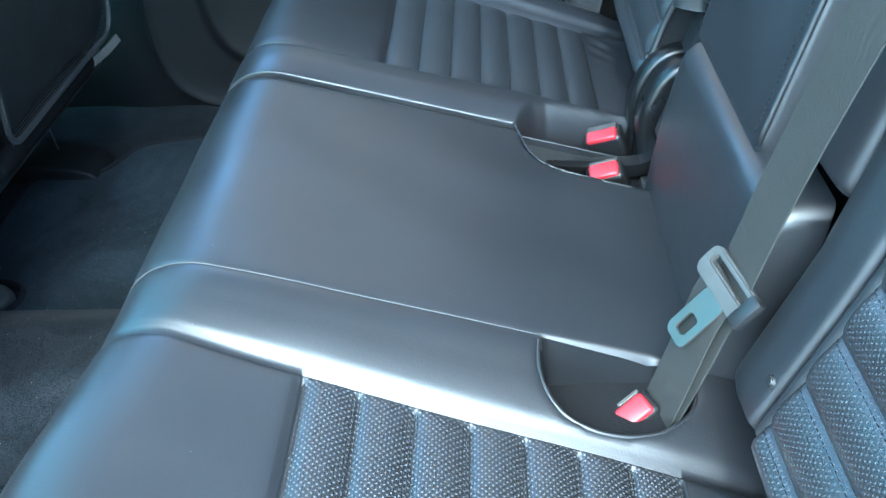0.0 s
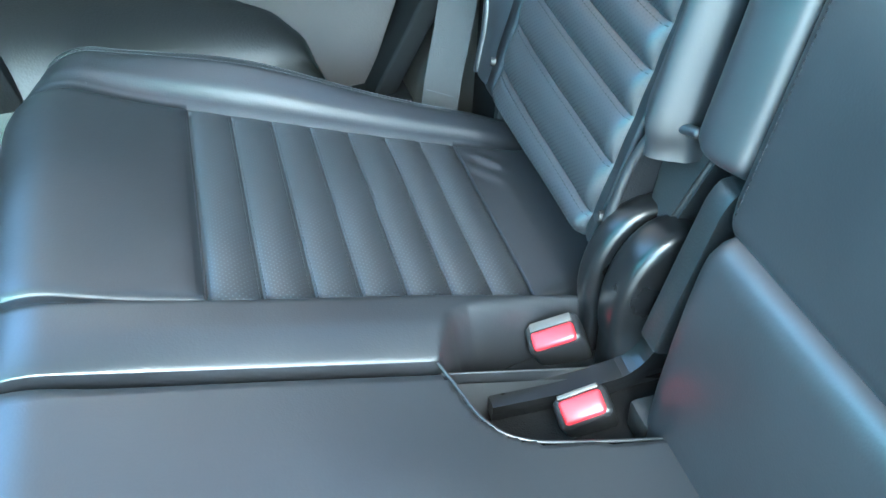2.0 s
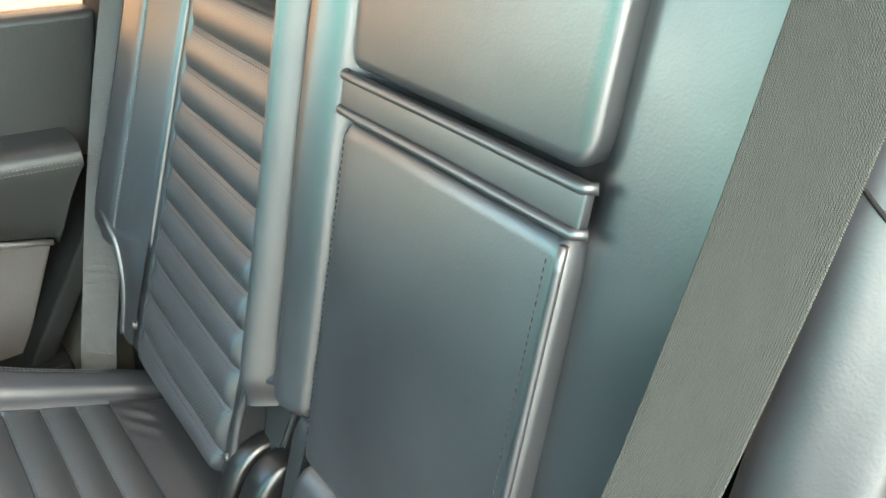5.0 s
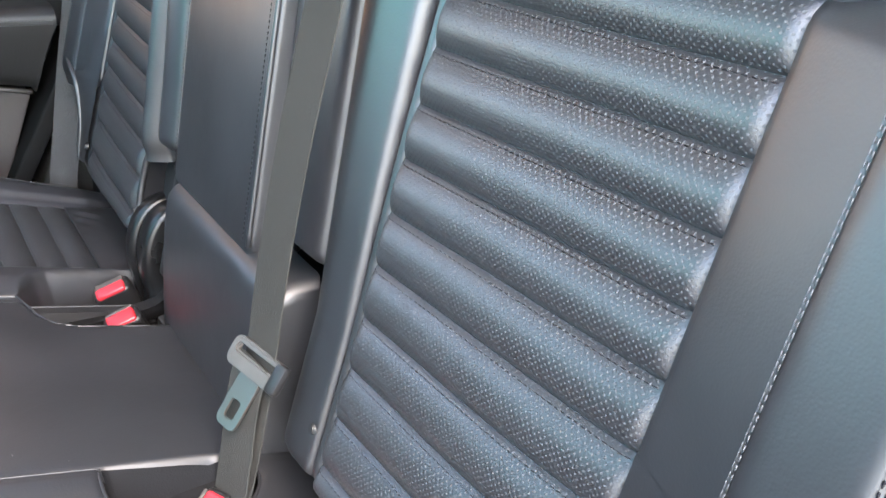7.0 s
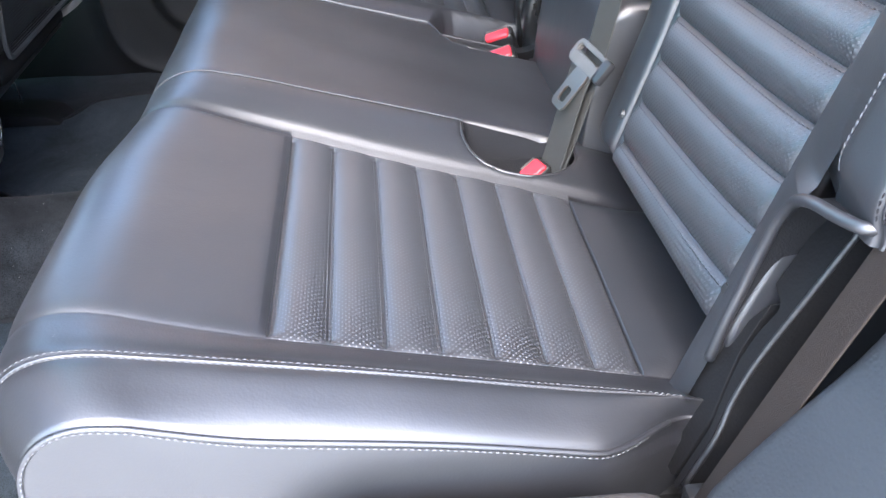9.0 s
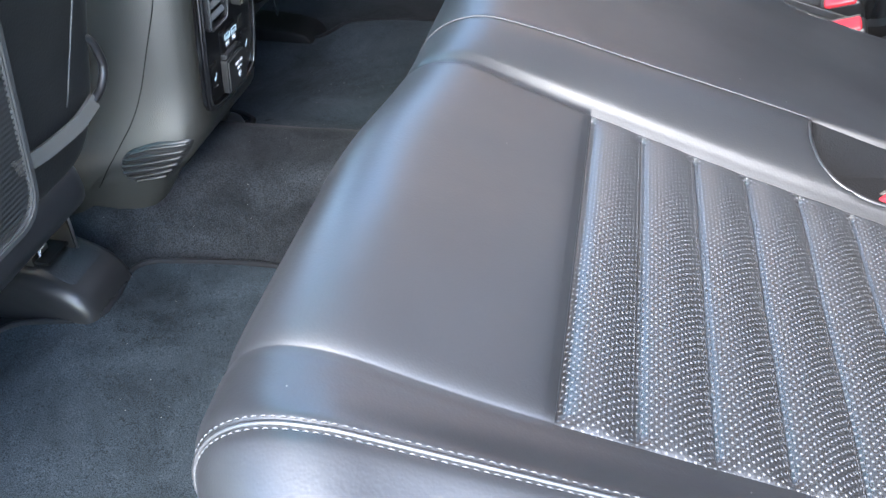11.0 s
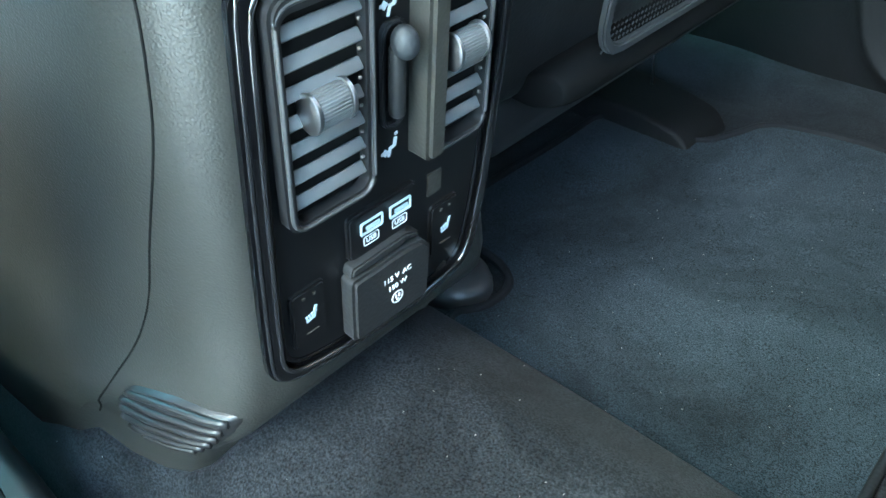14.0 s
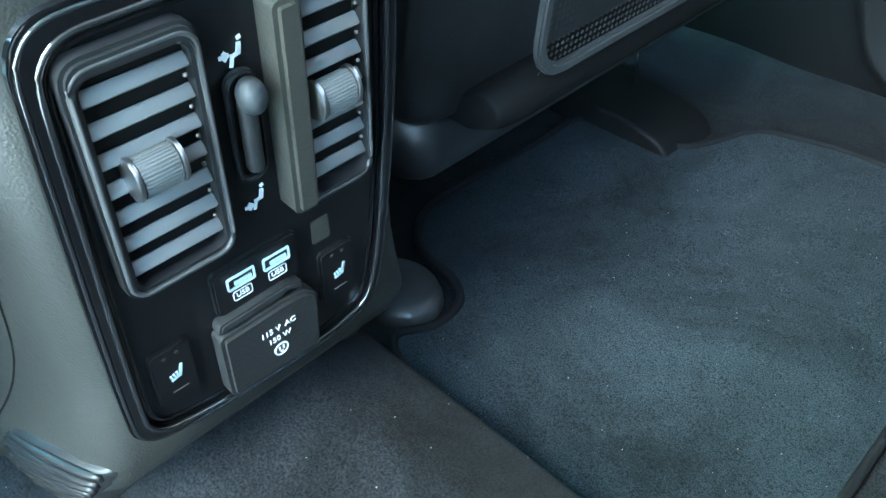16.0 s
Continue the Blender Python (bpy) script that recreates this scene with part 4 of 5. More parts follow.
def rrect(w, h, r, cx=0.0, cy=0.0, n=6):
    return [(cx + sx * (w / 2 - r) + r * math.cos(a), cy + sy * (h / 2 - r) + r * math.sin(a))
            for sx, sy, a0 in ((1, 1, 0), (-1, 1, 90), (-1, -1, 180), (1, -1, 270)) for a in [radians(a0 + 90 * i / (n - 1)) for i in range(n)]]


TM = TM @ Matrix.Translation((0, 0, 0.004))
TM = TM @ Matrix.Translation((0.004, 0.007, 0))
if nrm.x > 0:
    TM = TM @ Matrix.Translation((0, 0, -0.008))
part("tongue_bar", plate(rrect(0.066, 0.026, 0.008), rrect(0.050, 0.007, 0.003, 0, -0.004), 0.007, 0.0015, TM), SILVER, belt, "worn silver belt guide bar")
part("tongue_cover", box_bm(0.013, 0.027, 0.010, 0.0035, 2, TM @ Matrix.Translation((0.0275, 0.0, 0.0))), SATIN, belt, "black moulded end of the guide")
part("tongue_plate", plate(rrect(0.026, 0.048, 0.007, 0.002, 0.034), rrect(0.011, 0.017, 0.003, 0.002, 0.042), 0.003, 0.0006, TM), CHROME, belt, "chromed latch plate with a square slot")

side_belt = thing("seat_belt", "brown-grey lap belt webbing beside the open door", "seat belt", "seat belts")
pts = curve([(0.454, 0.006, 0.375), (0.481, 0.004, 0.455), (0.513, -0.002, 0.555), (0.547, -0.009, 0.665), (0.581, -0.011, 0.76), (0.645, -0.009, 0.95), (0.705, 0.0, 1.12)], 50)
ribbon("webbing", pts, np.tile((0.24, 0.96, -0.08), (50, 1)), 0.038, 0.0016, WEB_TAN, side_belt)
ST = look((0.562, -0.034, 0.737), (0.562 - 0.9, -0.034 - 0.35, 0.737 + 0.1)) @ Matrix.Rotation(radians(-14), 4, "Z")
part("tongue_bar", plate(rrect(0.058, 0.024, 0.010), rrect(0.044, 0.008, 0.003, 0, 0.002), 0.010, 0.003, ST), DULL, side_belt, "worn metal belt guide bar")
part("tongue_cover", box_bm(0.050, 0.026, 0.012, 0.005, 3, ST @ Matrix.Translation((0, -0.016, -0.002))), SATIN, side_belt, "black moulded tongue cover")
part("anchor", box_bm(0.02, 0.05, 0.03, 0.004, 2, Matrix.Translation((0.468, 0.012, 0.372))), PLASTIC, side_belt, "black belt anchor")
far_belt = thing("seat_belt", "grey lap belt webbing hanging by the rear door", "seat belt", "seat belts")
pts = curve([(0.474, 1.303, 0.355), (0.482, 1.306, 0.40), (0.497, 1.312, 0.46), (0.516, 1.318, 0.54), (0.536, 1.322, 0.62), (0.562, 1.325, 0.72), (0.62, 1.33, 0.92), (0.67, 1.335, 1.1)], 50)
ribbon("webbing", pts, np.tile((0.80, -0.60, -0.1), (50, 1)), 0.046, 0.0016, WEB_GREY, far_belt)
mark = [(0.4795 + 0.019 * u * 0.80 - 0.0012, 1.3045 - 0.019 * u * 0.60 - 0.0012, 0.392 - 0.019 * u * 0.1) for u in np.linspace(-0.9, 0.9, 8)]
tube("stop_stitch", mark, 0.0006, THREAD, far_belt, "pale stitched stop line")

# ---- floor: tunnel, carpet, mats ----
def floor_z(x, y):
    d = np.abs(y - 0.66) - 0.028 * (1 - smooth(-0.385, -0.305, np.asarray(x, float))) * (np.asarray(y, float) < 0.62)
    return 0.178 + 0.050 * (1 - smooth(0.099, 0.121, d)) + 0.040 * (1 - smooth(0.03, 0.125, d)) + 0.010 * (1 - smooth(0.15, 0.40, d)) + 0.004 * np.sin(x * 9 + y * 4) * (d < 0.2)


def flat_grid(x0, x1, y0, y1, step, zf):
    X, Y = np.meshgrid(np.linspace(x0, x1, int((x1 - x0) / step) + 2), np.linspace(y0, y1, int((y1 - y0) / step) + 2), indexing="ij")
    return np.stack([X, Y, zf(X, Y)], -1)


floor = thing("floor", "charcoal carpeted car floor with a low centre tunnel", "floor", kind="structure")


def crease(X, Y):
    """A soft fold running slantwise over the tunnel carpet."""
    d = X + 0.0455 - 1.02 * (Y - 0.645) + 5.5 * np.minimum(Y - 0.645, 0) ** 2
    return 0.005 * np.exp(-(d / 0.0055) ** 2) * smooth(0.535, 0.575, Y) * (1 - smooth(0.70, 0.73, Y))


P = flat_grid(-1.5, 0.10, -0.02, 1.40, 0.005, lambda X, Y: floor_z(X, Y) + 0.0016 * np.sin(X * 31 + 2 * np.sin(Y * 23)) * np.sin(Y * 37) - crease(X, Y))
sheet("carpet", P, CARPET, floor)
P = np.stack([np.broadcast_to(np.array([0.085, 0.10])[:, None], (2, 60)), np.broadcast_to(np.linspace(-0.02, 1.40, 60)[None], (2, 60)), np.stack([floor_z(0.09, np.linspace(-0.02, 1.40, 60)) - 0.01, np.full(60, 0.40)])], -1)
sheet("carpet", P, CARPET, floor)


def floor_mat(label, outline, lift):
    """A pile mat with a bound, rounded edge that follows the floor."""
    t = thing("floor_mat", label, "floor mat", "floor mats")
    O = np.array(outline)
    c = O.mean(0)
    rings = []
    bm = bmesh.new()
    for s in np.linspace(0.0, 1.0, 22)[1:]:
        q = c + (O - c) * s
        z = floor_z(q[:, 0], q[:, 1]) + lift + 0.0012 * np.sin(q[:, 0] * 40) * np.sin(q[:, 1] * 33)
        rings.append([bm.verts.new((x, y, zz)) for (x, y), zz in zip(q, z)])
    cz = float(floor_z(c[0], c[1])) + lift
    cv = bm.verts.new((c[0], c[1], cz))
    n = len(O)
    for i in range(n):
        bm.faces.new((cv, rings[0][i], rings[0][(i + 1) % n]))
    for a, b in zip(rings[:-1], rings[1:]):
        for i in range(n):
            bm.faces.new((a[i], b[i], b[(i + 1) % n], a[(i + 1) % n]))
    skirt = [bm.verts.new((v.co.x, v.co.y, v.co.z - lift - 0.004)) for v in rings[-1]]
    for i in range(n):
        bm.faces.new((rings[-1][i], skirt[i], skirt[(i + 1) % n], rings[-1][(i + 1) % n]))
    bmesh.ops.recalc_face_normals(bm, faces=bm.faces[:])
    edge = [(v.co.x, v.co.y, v.co.z + 0.0005) for v in rings[-1]]
    part("mat_surface", bm, MAT, t)
    tube("binding", edge, 0.0038, BIND, t, "stitched cloth edge binding", closed=True, n=8)
    return t


def dense(outline, step=0.008):
    P = np.array(list(outline) + [outline[0]], float)
    L = np.r_[0, np.cumsum(np.linalg.norm(np.diff(P, axis=0), axis=1))]
    s = np.arange(0, L[-1], step)
    return np.stack([np.interp(s, L, P[:, i]) for i in range(2)], 1)


FAR_MAT = round_outline([(-0.012, 0.784), (-0.032, 1.285), (-0.20, 1.268), (-0.275, 1.25), (-0.29, 1.20), (-0.306, 1.170), (-0.36, 1.157), (-0.42, 1.155), (-0.42, 0.925), (-0.38, 0.882), (-0.328, 0.878), (-0.304, 0.860), (-0.301, 0.825), (-0.322, 0.802), (-0.300, 0.786), (-0.27, 0.783)], 0.035, 6)
NEAR_MAT = round_outline([(-0.012, 0.538), (-0.012, 0.05), (-0.28, 0.05), (-0.42, 0.12), (-0.42, 0.40), (-0.312, 0.425), (-0.316, 0.474), (-0.323, 0.510), (-0.305, 0.528), (-0.25, 0.534)], 0.04, 6)
floor_mat("dark charcoal floor mat lying in the footwell", dense(FAR_MAT), 0.006)
floor_mat("dark charcoal floor mat with stitched binding in the footwell", dense(NEAR_MAT), 0.006)

# ---- centre console, rear face ----
console = thing("centre_console", "grey grained centre console with glossy black rear panel", "console")


def con_x(z):
    return -0.232 + 0.085 * (z - 0.36)


# body: lofted cross-sections, widening downwards and sweeping forward
secs = []
for z in np.concatenate([np.linspace(0.190, 0.250, 4), np.linspace(0.262, 0.36, 9), np.linspace(0.38, 0.62, 13)]):
    flare = float(1 - smooth(0.27, 0.40, np.array(z)))
    half = 0.100 + 0.018 * flare
    xb = con_x(z) - 0.004 - 0.045 * float(1 - smooth(0.262, 0.345, np.array(z))) ** 1.5 - 0.5 * max(0.262 - z, 0.0)
    ring = [(-0.95, -half - 0.03), (-0.60, -half - 0.025), (-0.42, -half - 0.018 * 1), (min(-0.34, xb - 0.083), -half - 0.008), (xb - 0.075, -half), (xb - 0.045, -half + 0.0045), (xb - 0.020, -half + 0.0125), (xb - 0.006, -half + 0.0195), (xb, -half + 0.029), (xb + 0.0, -0.03), (xb + 0.0, 0.03),
            (xb, half - 0.029), (xb - 0.006, half - 0.0195), (xb - 0.020, half - 0.0125), (xb - 0.045, half - 0.0045), (xb - 0.075, half), (min(-0.34, xb - 0.083), half + 0.008), (-0.42, half + 0.018), (-0.60, half + 0.025), (-0.95, half + 0.03)]
    secs.append([(x, 0.664 + y, z) for x, y in ring])
bm = bmesh.new()
rings = [[bm.verts.new(p) for p in r] for r in secs]
for a, b in zip(rings[:-1], rings[1:]):
    for i in range(len(a) - 1):
        bm.faces.new((a[i], b[i], b[i + 1], a[i + 1]))
bm.faces.new(rings[-1])
bmesh.ops.recalc_face_normals(bm, faces=bm.faces[:])
part("body", bm, GREY_PLASTIC, console)
# seam between side trim and rear cover
def side_y(x, z):
    """Where the console's near side lies."""
    half = 0.100 + 0.018 * (1 - float(smooth(0.27, 0.40, np.array(z))))
    xb = con_x(z) - 0.004 - 0.045 * float(1 - smooth(0.262, 0.345, np.array(z))) ** 1.5
    return 0.664 + float(np.interp(x, [-0.95, -0.6, -0.42, min(-0.34, xb - 0.083), xb - 0.075, xb - 0.045, xb - 0.020, xb - 0.006, xb], [-half - 0.03, -half - 0.025, -half - 0.018, -half - 0.008, -half, -half + 0.0045, -half + 0.0125, -half + 0.0195, -half + 0.029]))


seam = curve([(-0.243, 0.61), (-0.2435, 0.55), (-0.2495, 0.505), (-0.270, 0.44), (-0.2985, 0.366), (-0.3216, 0.328), (-0.3486, 0.288), (-0.357, 0.276)], 50)
tube("seam", [(x, side_y(x, z) - 0.0002, z) for x, z in seam], 0.0006, SEAL, console, "dark joint line")
CM = Matrix.Translation((con_x(0.458) + 0.004, 0.662, 0.458)) @ Matrix.Rotation(math.atan(0.085), 4, "Y")
# in the panel's own frame: x outwards, y across (to the far side), z up


def cface(outline, depth, bevel=0.001, x0=0.0):
    """An outline (y, z) in the panel's frame as a slab from x0 to x0 + depth."""
    bm = bmesh.new()
    a = [bm.verts.new((x0, y, z)) for y, z in outline]
    b = [bm.verts.new((x0 + depth, y, z)) for y, z in outline]
    fa, fb = bm.faces.new(a[::-1]), bm.faces.new(b)
    n = len(a)
    for i in range(n):
        bm.faces.new((a[i], a[(i + 1) % n], b[(i + 1) % n], b[i]))
    bmesh.ops.recalc_face_normals(bm, faces=bm.faces[:])
    if bevel:
        bmesh.ops.bevel(bm, geom=fb.edges[:], offset=bevel, segments=2, affect="EDGES", clamp_overlap=True)
    bm.transform(CM)
    return bm


def cring(outer, inner, depth, bevel, x0=0.0):
    turn = Matrix(((0, 0, 1, x0 + depth / 2), (1, 0, 0, 0), (0, 1, 0, 0), (0, 0, 0, 1)))
    return plate(outer, inner, depth, bevel, CM @ turn)


PANEL = round_outline([(-0.0735, 0.103), (-0.0755, 0.05), (-0.0775, -0.006), (-0.079, -0.063), (-0.079, -0.099), (-0.045, -0.106), (0.0, -0.109), (0.030, -0.1085), (0.056, -0.103), (0.063, -0.075), (0.067, -0.045), (0.072, 0.01), (0.074, 0.06), (0.074, 0.103)], 0.020, 9)
PC = np.mean(PANEL, 0)


def inset(outline, d):
    """Pull an outline inwards by about d."""
    return [(PC[0] + (y - PC[0]) * (1 - d / 0.072), PC[1] + (z - PC[1]) * (1 - d / 0.105)) for y, z in outline]


panel = part("rear_panel", cface(inset(PANEL, 0.004), 0.003, 0.001, -0.002), PANEL_BLACK, console, "satin black rear control panel")
part("panel_frame", cring(PANEL, inset(PANEL, 0.0075), 0.008, 0.0026, -0.003), GLOSS, console, "glossy black surround")
part("panel_bead", cring(inset(PANEL, 0.0085), inset(PANEL, 0.0105), 0.0036, 0.0009, -0.001), GLOSS, console, "thin raised glossy bead")
for d, x, r in ((0.0016, 0.0040, 0.0010), (0.0062, 0.0046, 0.0013)):
    tube("panel_bead", [tuple(CM @ Vector((x, y, z))) for y, z in inset(PANEL, d)], r, BEAD, console, "polished rounded bead of the surround", closed=True, n=12)


def vent(cy, iy, wide, kz, label):
    """Air vent: outer frame, dark well, level slats and a barrel-shaped grip with chrome ends."""
    v = part("air_vent", cring(rrect(wide + 0.009, 0.102, 0.008, cy, 0.0375, 5), rrect(wide, 0.090, 0.005, iy, 0.0355, 5), 0.0085, 0.0016, 0.001), SATIN, console, label)
    # bead in a paler grey than the frame, carrying the bevel's highlight
    tube("frame_bead", [tuple(CM @ Vector((0.0088, y, z))) for y, z in rrect(wide + 0.0055, 0.0965, 0.0075, (cy + iy) / 2, 0.0365, 6)], 0.0011, DARK_RIM, v, "rounded edge of the vent frame, bevel highlight put into its paler grey", closed=True, n=8)
    part("well", cface(rrect(wide + 0.001, 0.091, 0.004, iy, 0.0355, 4), 0.001, 0, 0.0006), SEAL, v)
    for i in range(7):
        bm = box_bm(0.0020, wide - 0.0005, 0.0056, 0.0008, 2, Matrix.Translation((0.0050, iy, -0.0005 + 0.0122 * i)) @ Matrix.Rotation(radians(-38), 4, "Y"))
        bm.transform(CM)
        part("slat", bm, SLAT, v)
    grip = [(0.0105 + 0.0062 * math.cos(a), kz + 0.0078 * math.sin(a)) for a in np.linspace(0, 2 * math.pi, 28, endpoint=False)]
    bm = prism_bm(grip, iy - 0.0105, iy + 0.0045, 0.0012, 2)
    bm.transform(CM)
    k = part("thumb_grip", bm, SLAT, v, "grey knurled thumb grip")
    for y0 in (iy - 0.0125, iy + 0.0045):
        cap = [(0.0105 + 0.0070 * math.cos(a), kz + 0.0086 * math.sin(a)) for a in np.linspace(0, 2 * math.pi, 28, endpoint=False)]
        bm = prism_bm(cap, y0, y0 + 0.002, 0.0006, 2)
        bm.transform(CM)
        part("edge_trim", bm, STEEL, k, "chrome end of the grip")
    for i in range(17):
        a = radians(-75 + 10 * i)
        bm = box_bm(0.0005, 0.0138, 0.0005, 0, 1, Matrix.Translation((0.0105 + 0.0063 * math.cos(a), iy - 0.003, kz + 0.0079 * math.sin(a))))
        bm.transform(CM)
        part("ridge", bm, SLAT, k)
    for i in range(7):
        bm = bmesh.new()
        bmesh.ops.create_icosphere(bm, subdivisions=1, radius=0.0010, matrix=Matrix.Translation((0.0075, iy + wide / 2 - 0.003, 0.0068 + 0.0123 * i)))
        bm.transform(CM)
        part("pin", bm, SILVER, v)
    return v


vent(-0.0395, -0.039, 0.0385, 0.041, "slatted air vent of the panel")
right_vent = vent(0.0335, 0.0375, 0.030, 0.037, "slatted air vent with a raised side rim")
part("side_rim", cface(rrect(0.0118, 0.095, 0.003, 0.0163, 0.036, 4), 0.013, 0.0022, 0.001), OLIVE, right_vent, "olive-grey raised side rim")
# slider between the vents
well = part("slider_slot", cring(rrect(0.0135, 0.050, 0.006, -0.001, 0.034, 5), rrect(0.0095, 0.045, 0.0045, -0.001, 0.034, 5), 0.004, 0.001, 0.001), SATIN, console)
bm = bmesh.new()
bmesh.ops.create_uvsphere(bm, u_segments=20, v_segments=14, radius=1.0, matrix=Matrix.Translation((0.0100, -0.001, 0.0515)) @ Matrix.Rotation(radians(-12), 4, "Y") @ Matrix.Diagonal((0.0062, 0.0056, 0.0072, 1)))
bm.transform(CM)
part("slider_knob", bm, TRIM_GREY, well, "grey airflow slider knob")
bm = box_bm(0.007, 0.0068, 0.034, 0.003, 4, Matrix.Translation((0.0055, -0.001, 0.032)))
bm.transform(CM)
part("slider_stem", bm, PLASTIC, well)


def mark_bars(name, segs, w, cy, cz, material, parent, x0=0.0016):
    """Small printed strokes: straight bars between (y, z) points in millimetres."""
    bm = bmesh.new()
    for (y0, z0), (y1, z1) in segs:
        a, b = Vector((cy + y0 / 1000, cz + z0 / 1000)), Vector((cy + y1 / 1000, cz + z1 / 1000))
        d = (b - a).normalized() * w / 2000
        s = Vector((-d.y, d.x))
        vs = [bm.verts.new((x0 + h, p.x, p.y)) for h in (0, 0.0004) for p in (a - d - s, b + d - s, b + d + s, a - d + s)]
        for f in ((4, 5, 6, 7), (0, 1, 5, 4), (1, 2, 6, 5), (2, 3, 7, 6), (3, 0, 4, 7)):
            bm.faces.new([vs[i] for i in f])
    bmesh.ops.recalc_face_normals(bm, faces=bm.faces[:])
    bm.transform(CM)
    return part(name, bm, material, parent)


for cz, ar in ((0.0654, 0.0), (-0.0009, -2.4)):
    mark_bars("air_symbol", [((2.0, 4.6), (2.3, 4.7)), ((1.6, 2.2), (1.0, -1.0)), ((1.9, 2.0), (1.4, -1.0)), ((1.0, -1.2), (-1.4, -1.6)), ((-1.4, -1.6), (-2.2, -5.0)), ((-6.0, -0.6 + ar), (-3.4, -0.6 + ar)), ((-4.4, 0.5 + ar), (-3.3, -0.6 + ar)), ((-4.4, -1.7 + ar), (-3.3, -0.6 + ar))], 1.5, 0.0, cz, WHITE, console)


def words(name, text, size, cy, cz, material, parent, x0=0.0018, m=None):
    """Lettering in the built-in font, turned into a mesh on the panel."""
    c = bpy.data.curves.new(name, "FONT")
    c.body, c.size, c.align_x, c.align_y, c.extrude = text, size, "CENTER", "CENTER", 0.0002
    tmp = bpy.data.objects.new(name, c)
    me = bpy.data.meshes.new_from_object(tmp)
    bpy.data.objects.remove(tmp)
    turn = Matrix(((0, 0, 1, x0), (1, 0, 0, cy), (0, 1, 0, cz), (0, 0, 0, 1)))
    me.transform((m or CM) @ turn)
    me.materials.clear()
    me.materials.append(material)
    ob = new(name, me)
    ob.parent = parent
    return ob


# usb sockets on a raised block
blk = part("usb_block", cface(rrect(0.043, 0.025, 0.003, -0.0075, -0.0395, 4), 0.003, 0.001, 0.001), PANEL_BLACK, console)
for cy, cz in ((-0.016, -0.0352), (0.002, -0.0356)):
    part("usb_socket", cring(rrect(0.0140, 0.0072, 0.001, cy, cz, 3), rrect(0.0120, 0.0052, 0.0006, cy, cz, 3), 0.0012, 0.0003, 0.0042), CYAN, blk, "pale blue lit socket rim")
    part("usb_tongue", cface(rrect(0.0085, 0.0022, 0.0004, cy + 0.001, cz - 0.001, 3), 0.0006, 0, 0.0042), CYAN, blk)
    part("usb_plate", cring(rrect(0.0096, 0.0056, 0.0012, cy, cz - 0.0084, 3), rrect(0.0088, 0.0048, 0.0009, cy, cz - 0.0084, 3), 0.0003, 0, 0.0042), WHITE, blk)
    words("usb_text", "USB", 0.0038, cy, cz - 0.0084, WHITE, blk, 0.0043)
# mains outlet flap
flap = part("outlet_flap", cface(round_outline([(-0.0335, -0.097), (0.0165, -0.0975), (0.0180, -0.0645), (0.0115, -0.0585), (-0.0005, -0.0570), (-0.0335, -0.0575)], 0.003, 4), 0.009, 0.0018, 0.002), PLASTIC, console, "hinged black mains outlet flap")
part("flap_lip", cface(round_outline([(-0.0325, -0.0565), (-0.0005, -0.0560), (0.0030, -0.0540), (0.0110, -0.0575), (0.0120, -0.0540), (0.0030, -0.0505), (-0.0310, -0.0515)], 0.0012, 3), 0.0065, 0.001, 0.002), PLASTIC, flap)
words("outlet_text", "115 V  AC", 0.0044, -0.006, -0.0692, WHITE, flap, 0.0113)
words("outlet_text", "150 W", 0.0044, -0.006, -0.0755, WHITE, flap, 0.0113)
part("outlet_symbol", cring(rrect(0.0078, 0.0078, 0.0038, -0.006, -0.0835, 8), rrect(0.0062, 0.0062, 0.003, -0.006, -0.0835, 8), 0.0003, 0, 0.0111), WHITE, flap)
mark_bars("outlet_symbol", [((-1.1, 0.0), (-1.1, 1.5)), ((1.1, 0.0), (1.1, 1.5)), ((-0.4, -1.6), (0.4, -1.6))], 0.8, -0.006, -0.0835, WHITE, flap, 0.0111)
# heated seat buttons
for cy, cz in ((-0.0535, -0.068), (0.0350, -0.068)):
    b_ = part("heat_button", cface(rrect(0.0200, 0.034, 0.003, cy, cz, 4), 0.0025, 0.001, 0.001), PANEL_BLACK, console)
    mark_bars("heat_symbol", [((3.0, 4.2), (1.6, -1.4)), ((3.4, 4.2), (2.0, -1.8)), ((1.4, -1.8), (-2.0, -2.6)), ((-2.4, 0.2), (-2.0, -1.2)), ((-0.9, 0.6), (-0.5, -0.8)), ((0.6, 1.2), (0.8, -0.4))], 1.0, cy, cz + 0.0005, CYAN, b_, 0.0036)
    for q in (-3.0, 3.0):
        bm = bmesh.new()
        bmesh.ops.create_cone(bm, cap_ends=True, segments=10, radius1=0.0010, radius2=0.0010, depth=0.0004, matrix=Matrix.Translation((0.0037, cy + q / 1000, cz + 0.0128)) @ Matrix.Rotation(radians(90), 4, "Y"))
        bm.transform(CM)
        part("indicator", bm, OLIVE, b_)
    mark_bars("button_edge", [((-3, -9.5), (4, -9.5))], 0.4, cy, cz, SILVER, b_, 0.0036)
part("blank_plate", cface(rrect(0.0098, 0.0135, 0.001, 0.0285, -0.0375, 3), 0.0006, 0, 0.001), OLIVE, console, "small blank olive-grey plate")
